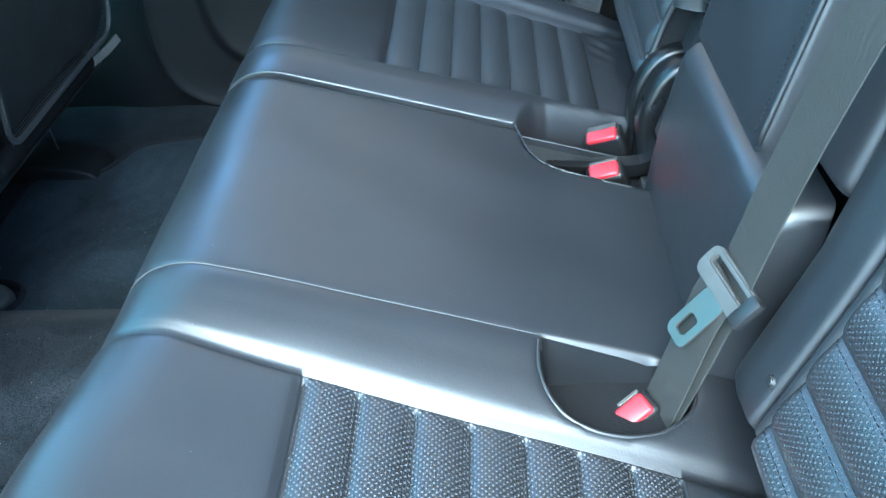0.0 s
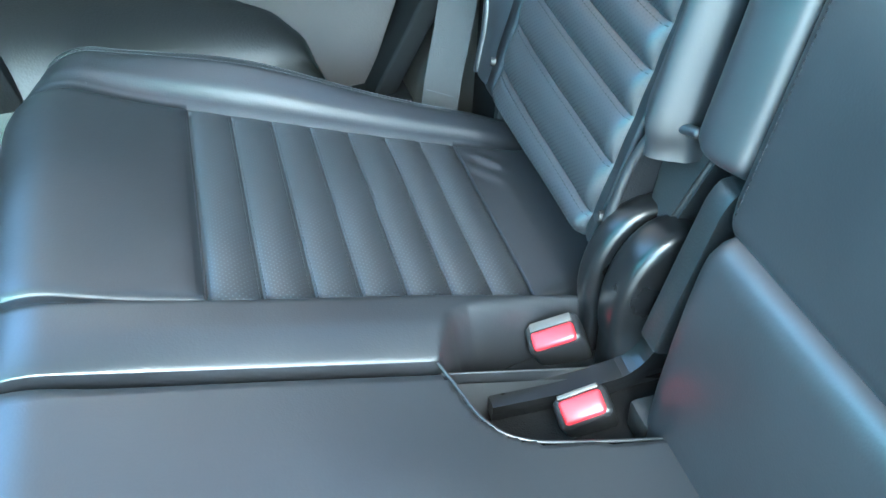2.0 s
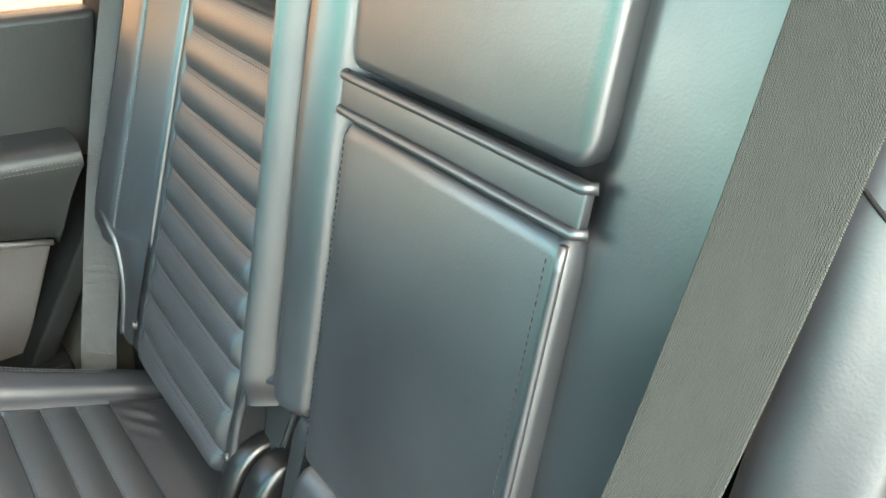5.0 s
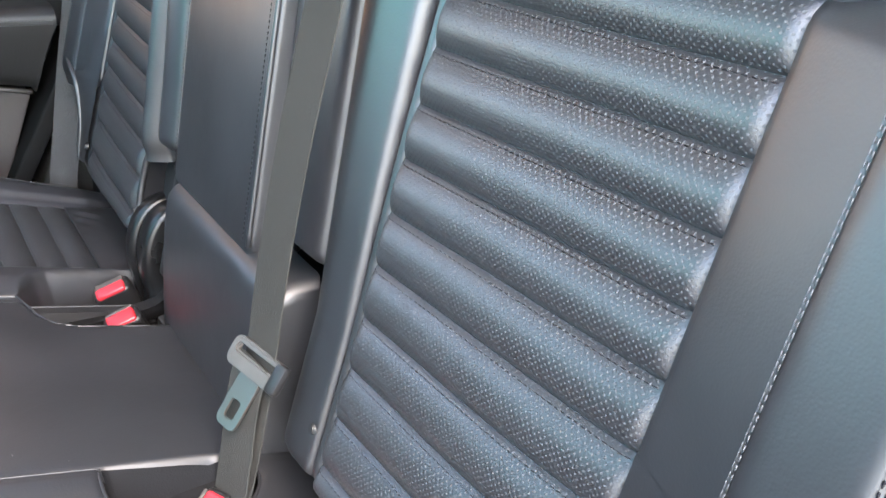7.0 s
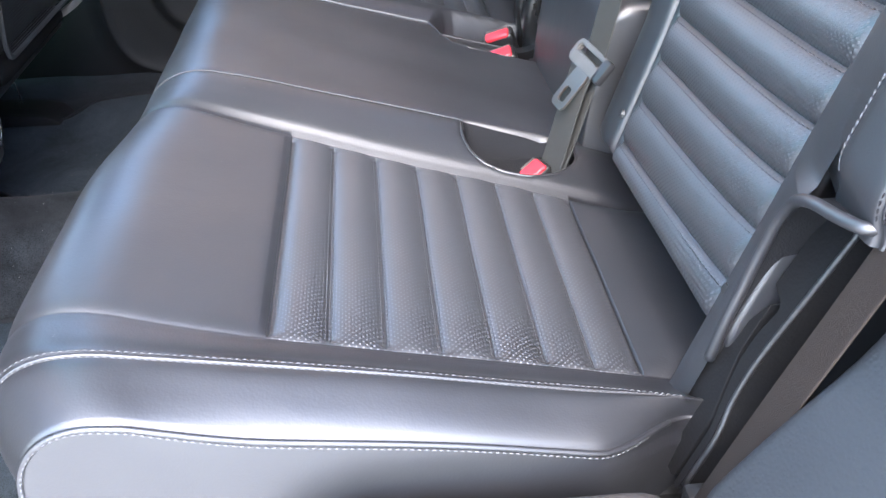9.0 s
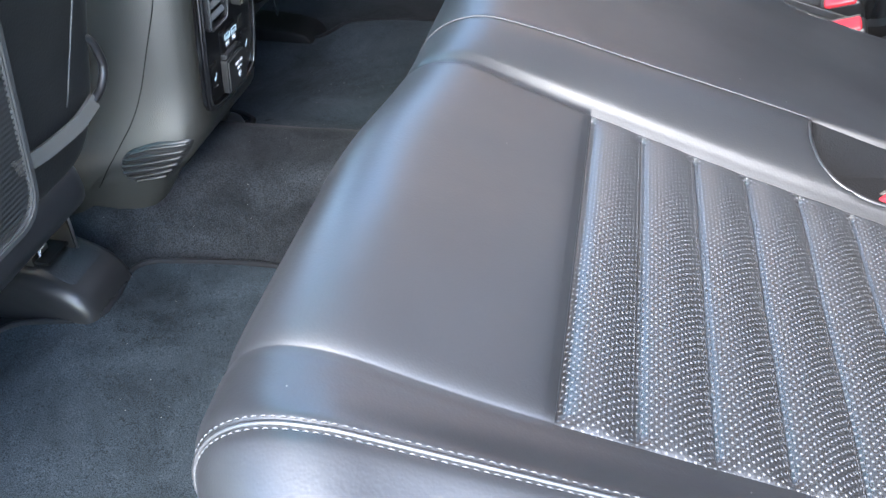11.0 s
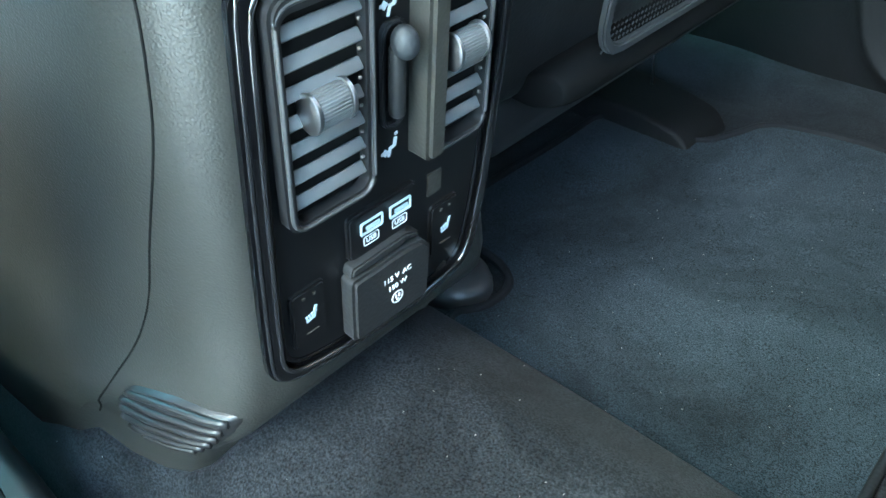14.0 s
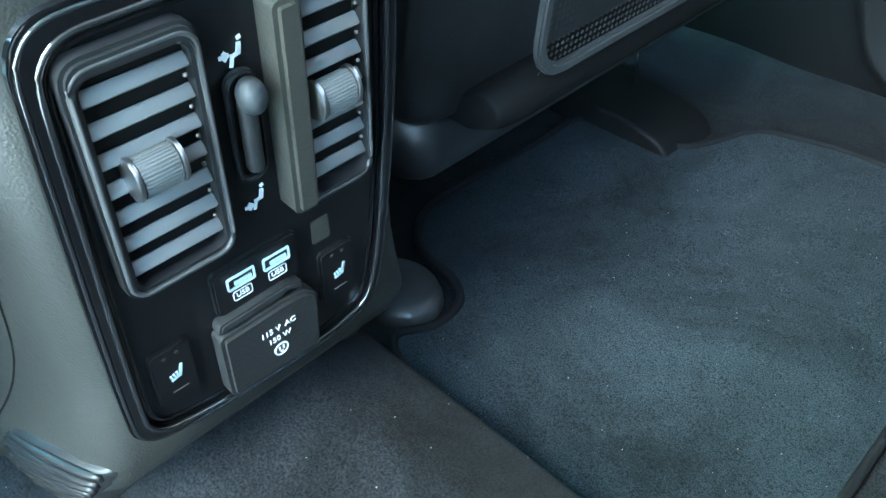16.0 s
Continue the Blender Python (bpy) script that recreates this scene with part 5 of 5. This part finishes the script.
# ribbed scuff plate at the foot of the side
scuff = thing("scuff_plate", "ribbed satin black scuff plate at the console foot", "trim")
SCUFF = round_outline([(-0.3255, 0.3065), (-0.3202, 0.3172), (-0.3114, 0.3255), (-0.2825, 0.3345), (-0.2420, 0.3340), (-0.2486, 0.3203), (-0.2653, 0.2995), (-0.2852, 0.2829), (-0.3017, 0.2830), (-0.3245, 0.2900)], 0.006, 4)
bm = bmesh.new()
c = np.mean(SCUFF, 0)
rows = []
for k in (0.35, 0.7, 0.9, 0.97, 1.0):
    off = 0.0005 + 0.0022 * (k < 0.93)
    rows.append([bm.verts.new((c[0] + (x - c[0]) * k, side_y(c[0] + (x - c[0]) * k, c[1] + (z - c[1]) * k) - (off if k < 1 else -0.002), c[1] + (z - c[1]) * k)) for x, z in SCUFF])
bm.faces.new(rows[0])
for a, b in zip(rows[:-1], rows[1:]):
    for i in range(len(a)):
        j = (i + 1) % len(a)
        bm.faces.new((a[i], b[i], b[j], a[j]))
bmesh.ops.recalc_face_normals(bm, faces=bm.faces[:])
part("base", bm, SATIN, scuff)
for ends in (((-0.3126, 0.3206), (-0.2792, 0.3282), (-0.2482, 0.3292)), ((-0.3186, 0.3129), (-0.2807, 0.3195), (-0.2525, 0.3214)), ((-0.3218, 0.3053), (-0.2823, 0.3112), (-0.2573, 0.3137)),
             ((-0.3222, 0.2978), (-0.2868, 0.3028), (-0.2638, 0.3053)), ((-0.3195, 0.2913), (-0.2937, 0.2943), (-0.2715, 0.2973)), ((-0.312, 0.2868), (-0.2957, 0.2878), (-0.2795, 0.2896))):
    tube("rib", [(x, side_y(x, z) - 0.0030, z) for x, z in curve(ends, 16)], 0.0022, SATIN, scuff, n=10)

# ---- seat rails ----
rail = thing("seat_rail_cover", "dark plastic front seat rail end cover on the carpet", "rail cover", "seat rails")
part("cover", prism_bm(round_outline([(-0.47, 0.165), (-0.47, 0.250), (-0.365, 0.242), (-0.318, 0.216), (-0.312, 0.165)], 0.03, 6), 0.415, 0.507, 0.018, 4), SATIN, rail)
part("pad", prism_bm(round_outline([(-0.45, 0.20), (-0.45, 0.2475), (-0.36, 0.2395), (-0.335, 0.228), (-0.333, 0.20)], 0.02, 5), 0.432, 0.492, 0.004, 2), TRIM_GREY, rail, "matt inset on the cover")
part("rail", box_bm(0.13, 0.004, 0.046, 0.001, 2, Matrix.Translation((-0.425, 0.482, 0.262))), DULL, rail, "upright rail flange")
# flat black plate in place of the shade inside the open rail
part("rail", box_bm(0.13, 0.040, 0.004, 0.001, 2, Matrix.Translation((-0.432, 0.461, 0.246))), SEAL, rail, "black plate standing for the shade in the open rail mouth")
part("rail", box_bm(0.13, 0.014, 0.016, 0.002, 2, Matrix.Translation((-0.448, 0.445, 0.246))), DULL, rail, "lower rail flange")
part("clip", box_bm(0.026, 0.013, 0.006, 0.0015, 2, Matrix.Translation((-0.394, 0.460, 0.252))), STEEL, rail, "pale metal clip")
bm = bmesh.new()
bmesh.ops.create_cone(bm, cap_ends=True, segments=6, radius1=0.0075, radius2=0.0065, depth=0.008, matrix=Matrix.Translation((-0.415, 0.462, 0.252)))
bmesh.ops.bevel(bm, geom=bm.edges[:], offset=0.0008, segments=1, affect="EDGES")
part("bolt", bm, mat("zinc_bolt", (0.35, 0.30, 0.18), 0.4, metal=0.9, mottle=0.2, mottle_size=200), rail, "yellow zinc hexagon bolt")
tube("rail_edge", [(-0.44, 0.483, 0.286), (-0.362, 0.482, 0.286), (-0.358, 0.482, 0.280), (-0.358, 0.481, 0.240)], 0.0014, STEEL, rail, "bright metal edge")
tube("rail_edge", [(-0.383, 0.452, 0.254), (-0.382, 0.452, 0.232)], 0.0014, STEEL, rail, "bright metal edge")
oval = thing("seat_rail_cover", "low grey oval rail cover in a mat cut-out", "rail cover", "seat rails")
bm = bmesh.new()
prev = None
for k, h in ((0.0, 0.0), (0.10, 0.010), (0.3, 0.016), (0.6, 0.020), (1.0, 0.022)):
    ring = [bm.verts.new((-0.352 + 0.040 * (1 - 0.75 * k * k) * math.cos(a), 0.836 + 0.032 * (1 - 0.75 * k * k) * math.sin(a), 0.185 + h)) for a in np.linspace(0, 2 * math.pi, 32, endpoint=False)]
    if prev:
        for i in range(32):
            bm.faces.new((prev[i], prev[(i + 1) % 32], ring[(i + 1) % 32], ring[i]))
    prev = ring
bm.faces.new(prev)
bmesh.ops.recalc_face_normals(bm, faces=bm.faces[:])
part("cover", bm, DARK_RIM, oval)
r2 = thing("seat_rail_cover", "dark plastic front seat rail cover near the door", "rail cover", "seat rails")
part("cover", prism_bm(round_outline([(-0.50, 0.165), (-0.50, 0.212), (-0.36, 0.205), (-0.318, 0.196), (-0.300, 0.165)], 0.03, 6), 1.145, 1.225, 0.018, 4), KICK, r2)
tube("rail_edge", [(-0.45, 1.205, 0.248), (-0.395, 1.205, 0.246), (-0.392, 1.205, 0.205)], 0.0012, STEEL, r2, "thin metal edge")


# ---- front seats, from behind ----
def front_seat(label, f, flip):
    """Back of a front seat: hard shell with a net pocket, and the cushion's rear edge."""
    t = thing("front_seat", label, "car seat", "front seats")
    y0, y1 = sorted((f(0.0), f(0.50)))
    shell = round_outline([(-0.300, 0.365), (-0.283, 0.41), (-0.262, 0.50), (-0.225, 0.62), (-0.18, 0.90), (-0.27, 0.93), (-0.36, 0.60), (-0.40, 0.37)], 0.03, 5)
    part("back_shell", padded(shell, y0, y1, 0.05, 16), PLASTIC, t, "black hard seat back")
    cush = round_outline([(-0.30, 0.325), (-0.30, 0.365), (-0.42, 0.44), (-0.85, 0.46), (-0.85, 0.32)], 0.02, 4)
    part("cushion", padded(cush, y0 + 0.01, y1 - 0.01, 0.03, 12), LEATHER, t)
    yc = (y0 + y1) / 2
    fr = Matrix.Translation((-0.236, yc, 0.535)) @ Matrix.Rotation(math.atan(0.136), 4, "Y") @ Matrix(((0, 0, 1, 0), (1, 0, 0, 0), (0, 1, 0, 0), (0, 0, 0, 1)))
    pw = 0.18 if flip else 0.345
    part("pocket_frame", plate(rrect(pw + 0.015, 0.27, 0.03), rrect(pw, 0.255, 0.024), 0.006, 0.0015, fr), DARK_RIM, t, "thin grey pocket rim")
    V, F = [], []
    nx, nz = 76, 56
    for i in range(nx):
        for j in range(nz):
            y, z = (i / (nx - 1) - 0.5) * pw, (j / (nz - 1) - 0.5) * 0.255
            o = len(V)
            V += [fr @ Vector((y + a, z + b, 0.0)) for a, b in ((-0.0018, 0), (0, -0.0017), (0.0018, 0), (0, 0.0017))]
            F.append((o, o + 1, o + 2, o + 3))
    net = from_arrays("net", [tuple(v) for v in V], F, DARK_RIM, t, "fine dark net pocket")
    net["kind"] = "stuff"
    foot = [(-0.272, 0.402), (-0.256, 0.394), (-0.256, 0.378), (-0.285, 0.366), (-0.35, 0.37)]
    e0, e1 = sorted((f(0.05), f(0.36)))
    if not flip:
        part("lower_trim", padded(round_outline(foot, 0.008), e0, e1, 0.03, 14), SEAL, t, "dark curved lower trim")
    tip = curve([(-0.262, f(0.345), 0.386), (-0.252, f(0.385), 0.388), (-0.246, f(0.422), 0.392)], 16)
    ribbon("trim_tip", tip, np.tile((-0.4, 0.0, 1.0), (16, 1)), 0.012, 0.006, PALE_SATIN, t, "pale tip of the trim")
    if flip:
        loop = curve([(-0.272, 0.470, 0.497), (-0.266, 0.477, 0.487), (-0.264, 0.481, 0.464), (-0.264, 0.468, 0.446), (-0.265, 0.452, 0.4405)], 30)
        tube("trim_loop", loop, 0.0042, SATIN, t, "dark moulded loop of the trim", n=10)
        blade = curve([(-0.264, 0.454, 0.441), (-0.264, 0.436, 0.437), (-0.264, 0.418, 0.4345), (-0.266, 0.377, 0.435), (-0.270, 0.340, 0.438)], 30)
        ribbon("trim_blade", blade, np.tile((-0.3, 0.0, 1.0), (30, 1)), 0.013, 0.005, PALE_SATIN, t, "pale curved trim blade")
        tube("seam", [(-0.2455 + 0.16 * (z - 0.535), 0.433 + 0.36 * (z - 0.533), z) for z in np.linspace(0.46, 0.64, 12)], 0.0008, DARK_RIM, t, "thin moulded seam")
    return t


front_seat("black front seat back with net pocket and grey trim", lambda y: 0.80 + y, False)
front_seat("black front seat back beside the console", lambda y: 0.483 - y, True)

# ---- far door ----
door = thing("rear_door", "closed rear door with dark vinyl, grey panel and armrest", "car door")
part("kick_panel", prism_bm(round_outline([(-0.62, 0.13), (-0.62, 0.578), (-0.02, 0.560), (0.01, 0.40), (0.40, 0.365), (0.28, 0.13)], 0.01, 3), 1.400, 1.44, 0.004, 2), KICK, door, "black plastic lower door")
part("lower_panel", prism_bm(round_outline([(-0.62, 0.655), (0.0, 0.617), (0.226, 0.580), (0.468, 0.526), (0.402, 0.369), (0.362, 0.372), (0.346, 0.412), (0.335, 0.452), (0.302, 0.490), (0.25, 0.516), (0.18, 0.534), (0.09, 0.546), (-0.45, 0.575), (-0.62, 0.580)], 0.010, 3), 1.376, 1.44, 0.004, 2), DOOR_GREY, door, "grey lower door panel")
X = np.linspace(-0.62, 0.515, 60)
top = np.interp(X, [-0.62, 0.214, 0.351, 0.52], [0.722, 0.676, 0.668, 0.660])
low = np.interp(X, [-0.62, 0.0, 0.226, 0.52], [0.660, 0.622, 0.585, 0.524])
prof = [(1.45, 0.0, 0.005), (1.352, 0.0, 0.004), (1.336, 0.0, 0.001), (1.3275, 0.0, -0.006), (1.325, 0.0, -0.014), (1.3255, 0.0, -0.022), (1.330, 0.22, -0.010), (1.338, 0.5, 0.0), (1.350, 0.8, 0.0), (1.362, 0.97, 0.0), (1.40, 1.0, 0.0)]
P = np.stack([np.stack([np.minimum(X, 0.515 - 0.043 * f), np.full(60, y), top + (low - top) * f + d], -1) for y, f, d in prof], 0)
sheet("middle_panel", P, DOOR_DARK, door, flip=True, label="dark padded vinyl panel rolling into the armrest")
# added tube: the bright-grey top bevel of the lower panel, no separate trim
tube("bright_strip", curve([(-0.62, 1.366, 0.657), (0.0, 1.366, 0.619), (0.226, 1.368, 0.582), (0.468, 1.370, 0.528)], 30), 0.004, SILVER, door, "silver tube standing for the bright top bevel of the lower panel")
for d in (0.016, 0.022):
    stitches("stitching", np.stack([X, np.full(60, 1.3250), top - d], -1), THREAD, door, r=0.0006)
part("upper_panel", prism_bm(round_outline([(-0.62, 0.66), (-0.62, 0.82), (0.58, 0.80), (0.545, 0.62), (0.30, 0.64)], 0.01, 3), 1.395, 1.45, 0.008, 3), DOOR_DARK, door, "dark upper door panel")
part("pull_handle", prism_bm(round_outline([(-0.62, 0.722), (-0.62, 0.80), (0.30, 0.76), (0.296, 0.700), (0.27, 0.686), (0.17, 0.688)], 0.012, 4), 1.352, 1.40, 0.008, 3), DOOR_GREY, door, "grey pull handle above the armrest")
X = np.linspace(-0.03, 0.36, 50)
top = np.interp(X, [-0.47, 0.09, 0.18, 0.25, 0.302, 0.335, 0.346, 0.36], [0.58, 0.55, 0.538, 0.520, 0.494, 0.456, 0.416, 0.38])
P = np.stack([np.stack([X, np.full(50, 1.379 + 0.050 * math.sin(math.pi * min(1, u * 1.1)) ** 0.8 - 0.012 * u), top + (0.355 - top) * u], -1) for u in np.linspace(0, 1, 16)], 0)
sheet("pocket", P, DOOR_DARK, door, flip=True, label="dark scooped door pocket")
# the moulding that curls round the speaker: a broad outer ridge, a groove, an inner ridge
outer = curve([(-0.250, 0.50), (-0.258, 0.42), (-0.262, 0.345), (-0.260, 0.295), (-0.249, 0.246), (-0.229, 0.213), (-0.199, 0.192), (-0.158, 0.180), (-0.10, 0.174), (0.0, 0.170), (0.20, 0.168)], 60)
inner = curve([(-0.135, 0.52), (-0.146, 0.45), (-0.148, 0.39), (-0.143, 0.348), (-0.128, 0.312), (-0.105, 0.287), (-0.075, 0.271), (-0.030, 0.262), (0.06, 0.258), (0.22, 0.256)], 60)
outer, inner = np.array(outer), np.array(inner)
prof = [(-0.30, 1.400), (-0.11, 1.3975), (-0.05, 1.392), (-0.015, 1.3885), (0.02, 1.3885), (0.06, 1.392), (0.13, 1.397), (0.5, 1.398), (0.74, 1.3993), (0.79, 1.3995), (0.83, 1.397), (0.90, 1.388), (0.95, 1.385), (1.0, 1.386), (1.06, 1.391), (1.15, 1.397), (1.9, 1.399)]
P = np.stack([np.concatenate([(outer + (inner - outer) * u)[:, :1], np.full((60, 1), y), (outer + (inner - outer) * u)[:, 1:]], 1) for u, y in prof], 0)
sheet("speaker_surround", P, KICK, door, flip=True, label="moulded black plastic rings round the speaker")
# added backing that stops sky light leaking between pocket and panel
part("door_skin", box_bm(1.26, 0.012, 0.62, 0.002, 2, Matrix.Translation((-0.02, 1.448, 0.47))), SEAL, door, "dark backing added behind the door panels to block sky light")
part("sill", prism_bm(round_outline([(-0.9, 0.12), (-0.9, 0.166), (0.2, 0.166), (0.2, 0.12)], 0.004, 2), 1.285, 1.412, 0.010, 3), CARPET, door, "fuzzy carpet along the door sill")
part("seal", prism_bm(round_outline([(0.385, 0.355), (0.565, 0.66), (0.585, 0.90), (0.60, 0.90), (0.592, 0.65), (0.41, 0.345)], 0.006, 3), 1.335, 1.45, 0.005, 3), SEAL, door, "black rubber door seal")
part("rocker", prism_bm(round_outline([(0.09, 0.12), (0.09, 0.30), (0.20, 0.375), (0.45, 0.385), (0.45, 0.12)], 0.01, 3), 1.315, 1.378, 0.006, 2), SEAL, door, "black sill filler")
part("belt_guide", box_bm(0.012, 0.02, 0.03, 0.004, 2, Matrix.Translation((0.575, 1.345, 0.715))), WHITE, door, "pale belt guide clip")

# unseen far window: bronze tint chosen to dim and warm the light on the cushions
TINT = bpy.data.materials.new("tinted_glass")
TINT.use_nodes = True
_g = TINT.node_tree
_g.nodes.remove(_g.nodes["Principled BSDF"])
_tr, _gl, _mx = _g.nodes.new("ShaderNodeBsdfTransparent"), _g.nodes.new("ShaderNodeBsdfGlossy"), _g.nodes.new("ShaderNodeMixShader")
_tr.inputs[0].default_value = (0.72, 0.50, 0.38, 1)
_gl.inputs["Roughness"].default_value = 0.02
_mx.inputs[0].default_value = 0.06
_g.links.new(_tr.outputs[0], _mx.inputs[1])
_g.links.new(_gl.outputs[0], _mx.inputs[2])
_g.links.new(_mx.outputs[0], _g.nodes["Material Output"].inputs[0])
part("window_pane", prism_bm([(-0.05, 0.80), (-0.05, 1.40), (0.55, 1.40), (0.75, 1.15), (0.75, 0.80)], 1.425, 1.430, 0, 1, Matrix(((1, 0, 0, 0), (0, 1, -0.27, 0.216), (0, 0, 1, 0), (0, 0, 0, 1)))), TINT, door, "unseen window glass, bronze tint added to warm and dim the seat reflections")

# ---- body shell round the cabin ----
pillar = thing("wall_pillar", "grey trim round the wheel arch behind the rear door", "wall", kind="structure")
part("pillar_trim", prism_bm([(0.41, 0.30), (0.60, 0.66), (0.62, 1.30), (1.0, 1.30), (1.0, 0.15), (0.36, 0.15)], 1.335, 1.46, 0.015, 3), GREY_PLASTIC, pillar)
near_trim = thing("wall_arch_trim", "blue-grey grained trim panel beside the door opening", "wall", kind="structure")
part("arch_trim", prism_bm(round_outline([(0.44, 0.16), (0.44, 0.44), (0.475, 0.492), (0.515, 0.545), (0.545, 0.605), (0.60, 0.75), (0.66, 1.0), (0.95, 1.0), (0.95, 0.16)], 0.02, 4), -0.16, -0.016, 0.012, 3), TRIM_GREY, near_trim)
skirt = thing("seat_side_cover", "warm grey plastic side cover of the rear seat base", "trim")
part("cover", prism_bm(round_outline([(0.155, 0.16), (0.165, 0.36), (0.195, 0.408), (0.24, 0.426), (0.36, 0.415), (0.44, 0.415), (0.47, 0.16)], 0.03, 6), -0.012, 0.012, 0.006, 3), WARM_GREY, skirt)
# unseen roof: its tone and opening set the light that falls on the seats
roof = thing("ceiling", "unseen grey roof lining that shapes the light in the cabin", "ceiling", kind="structure")
ROOF_CLOTH = mat("roof_cloth", (0.44, 0.41, 0.38), 0.9, grain=0.3, mottle=0.05)
for x0, x1, y0, y1 in ((-0.85, -0.80, 0.10, 1.23), (-0.22, 1.5, 0.10, 1.23), (-0.80, -0.22, 0.10, 0.30), (-0.80, -0.22, 1.03, 1.23)):
    part("roof_lining", box_bm(x1 - x0, y1 - y0, 0.05, 0.0, 1, Matrix.Translation(((x0 + x1) / 2, (y0 + y1) / 2, 1.42))), ROOF_CLOTH, roof)
# unseen panes added as a green filter, turning blue sky light on the backrests teal
GREEN_GLASS = TINT.copy()
GREEN_GLASS.name = "green_tinted_glass"
GREEN_GLASS.node_tree.nodes["Transparent BSDF"].inputs[0].default_value = (0.66, 0.95, 0.88, 1)
screen = thing("window_front", "unseen windscreen, tinted green to turn the sky reflections teal", "windscreen", kind="structure")
part("pane", prism_bm([(-1.52, 0.86), (-1.515, 0.865), (-0.845, 1.405), (-0.85, 1.40)], 0.0, 1.34, 0, 1), GREEN_GLASS, screen)
part("roof_pane", box_bm(0.60, 0.75, 0.005, 0, 1, Matrix.Translation((-0.51, 0.665, 1.45))), GREEN_GLASS, roof, "unseen sunroof glass, tinted green to turn the sky light teal")
rear = thing("wall_rear", "dark load space behind the rear bench", "wall", kind="structure")
part("load_floor", box_bm(0.9, 1.40, 0.04, 0.0, 1, Matrix.Translation((1.2, 0.67, 0.70))), CARPET, rear)
part("bulkhead", box_bm(0.02, 1.40, 0.55, 0.0, 1, Matrix.Translation((0.665, 0.66, 0.43))), SEAL, rear)
part("tailgate", box_bm(0.05, 1.40, 0.35, 0.01, 2, Matrix.Translation((1.65, 0.67, 0.80))), PLASTIC, rear)
near_side = thing("wall_near_front", "dark closed front door and pillar of the car", "wall", kind="structure")
part("front_door", box_bm(1.0, 0.08, 0.72, 0.01, 2, Matrix.Translation((-0.86, -0.06, 0.50))), PLASTIC, near_side)
part("middle_pillar", prism_bm([(-0.44, 0.10), (-0.44, 0.86), (-0.36, 1.40), (-0.25, 1.40), (-0.32, 0.86), (-0.32, 0.10)], -0.10, -0.02, 0.01, 2, Matrix(((1, 0, 0, 0), (0, 1, 0.10, -0.03), (0, 0, 1, 0), (0, 0, 0, 1)))), PLASTIC, near_side)
far_side = thing("wall_far_front", "dark closed front passenger door of the car", "wall", kind="structure")
part("front_door", box_bm(0.75, 0.08, 0.72, 0.01, 2, Matrix.Translation((-1.0, 1.42, 0.50))), PLASTIC, far_side)
front = thing("wall_front", "dark dashboard closing the cabin in front", "wall", kind="structure")
part("dashboard", box_bm(0.3, 1.45, 0.75, 0.05, 4, Matrix.Translation((-1.45, 0.67, 0.50))), PLASTIC, front)
ground = thing("ground", "pale concrete ground beside the parked car", "ground", kind="structure")
part("concrete", box_bm(120, 120, 0.1, 0, 1, Matrix.Translation((0, 0, -0.45))), mat("concrete", (0.46, 0.44, 0.41), 0.9, grain=0.5, grain_size=90, mottle=0.2, mottle_size=3), ground)
under = thing("car_floor_pan", "dark underbody pan of the car", "car body", kind="structure")
part("pan", box_bm(3.2, 1.42, 0.10, 0.01, 2, Matrix.Translation((0.1, 0.69, 0.06))), SEAL, under)

# ---- lint and dust ----
rng = random.Random(11)


def specks(name, label, points, size, parent):
    """Many tiny pale crumbs lying on a surface."""
    V, F = [], []
    for x, y, z in points:
        r = size * rng.uniform(0.5, 1.3)
        a = rng.uniform(0, 3.14)
        c, q = math.cos(a) * r, math.sin(a) * r
        o = len(V)
        V += [(x + c, y + q, z), (x - q * 0.5, y + c * 0.5, z), (x - c, y - q, z), (x + q * 0.5, y - c * 0.5, z), (x, y, z + r * 0.7)]
        F += [(o, o + 1, o + 4), (o + 1, o + 2, o + 4), (o + 2, o + 3, o + 4), (o + 3, o, o + 4)]
    me = bpy.data.meshes.new(name)
    me.from_pydata(V, [], F)
    me.materials.append(LINT)
    ob = new(name, me)
    return tagged(ob, label, "lint", "", "stuff")


LINT = mat("pale_lint", (0.16, 0.155, 0.145), 0.9)
spots = []
for _ in range(260):
    x, y = rng.uniform(-0.45, -0.02), rng.uniform(0.30, 1.22)
    lift = 0.0072 if (y > 0.81 or y < 0.53) and x > -0.30 else 0.0018
    spots.append((x, y, float(floor_z(x, y)) + lift))
specks("carpet_lint", "scattered pale lint and grit on the carpet", spots, 0.0007, floor)
spots = []
for at, k0, k1, n in ((at_a, 4.3, 9.8, 26), (at_b, 2.3, 6.4, 14)):
    for _ in range(n):
        p = at(rng.uniform(k0, k1), np.array([rng.uniform(-0.06, 0.24)]))[0][0]
        spots.append((p[0], p[1], p[2] + 0.0002))
specks("seat_dust", "tiny pale dust specks on the black leather", spots, 0.00055, cushion_a)
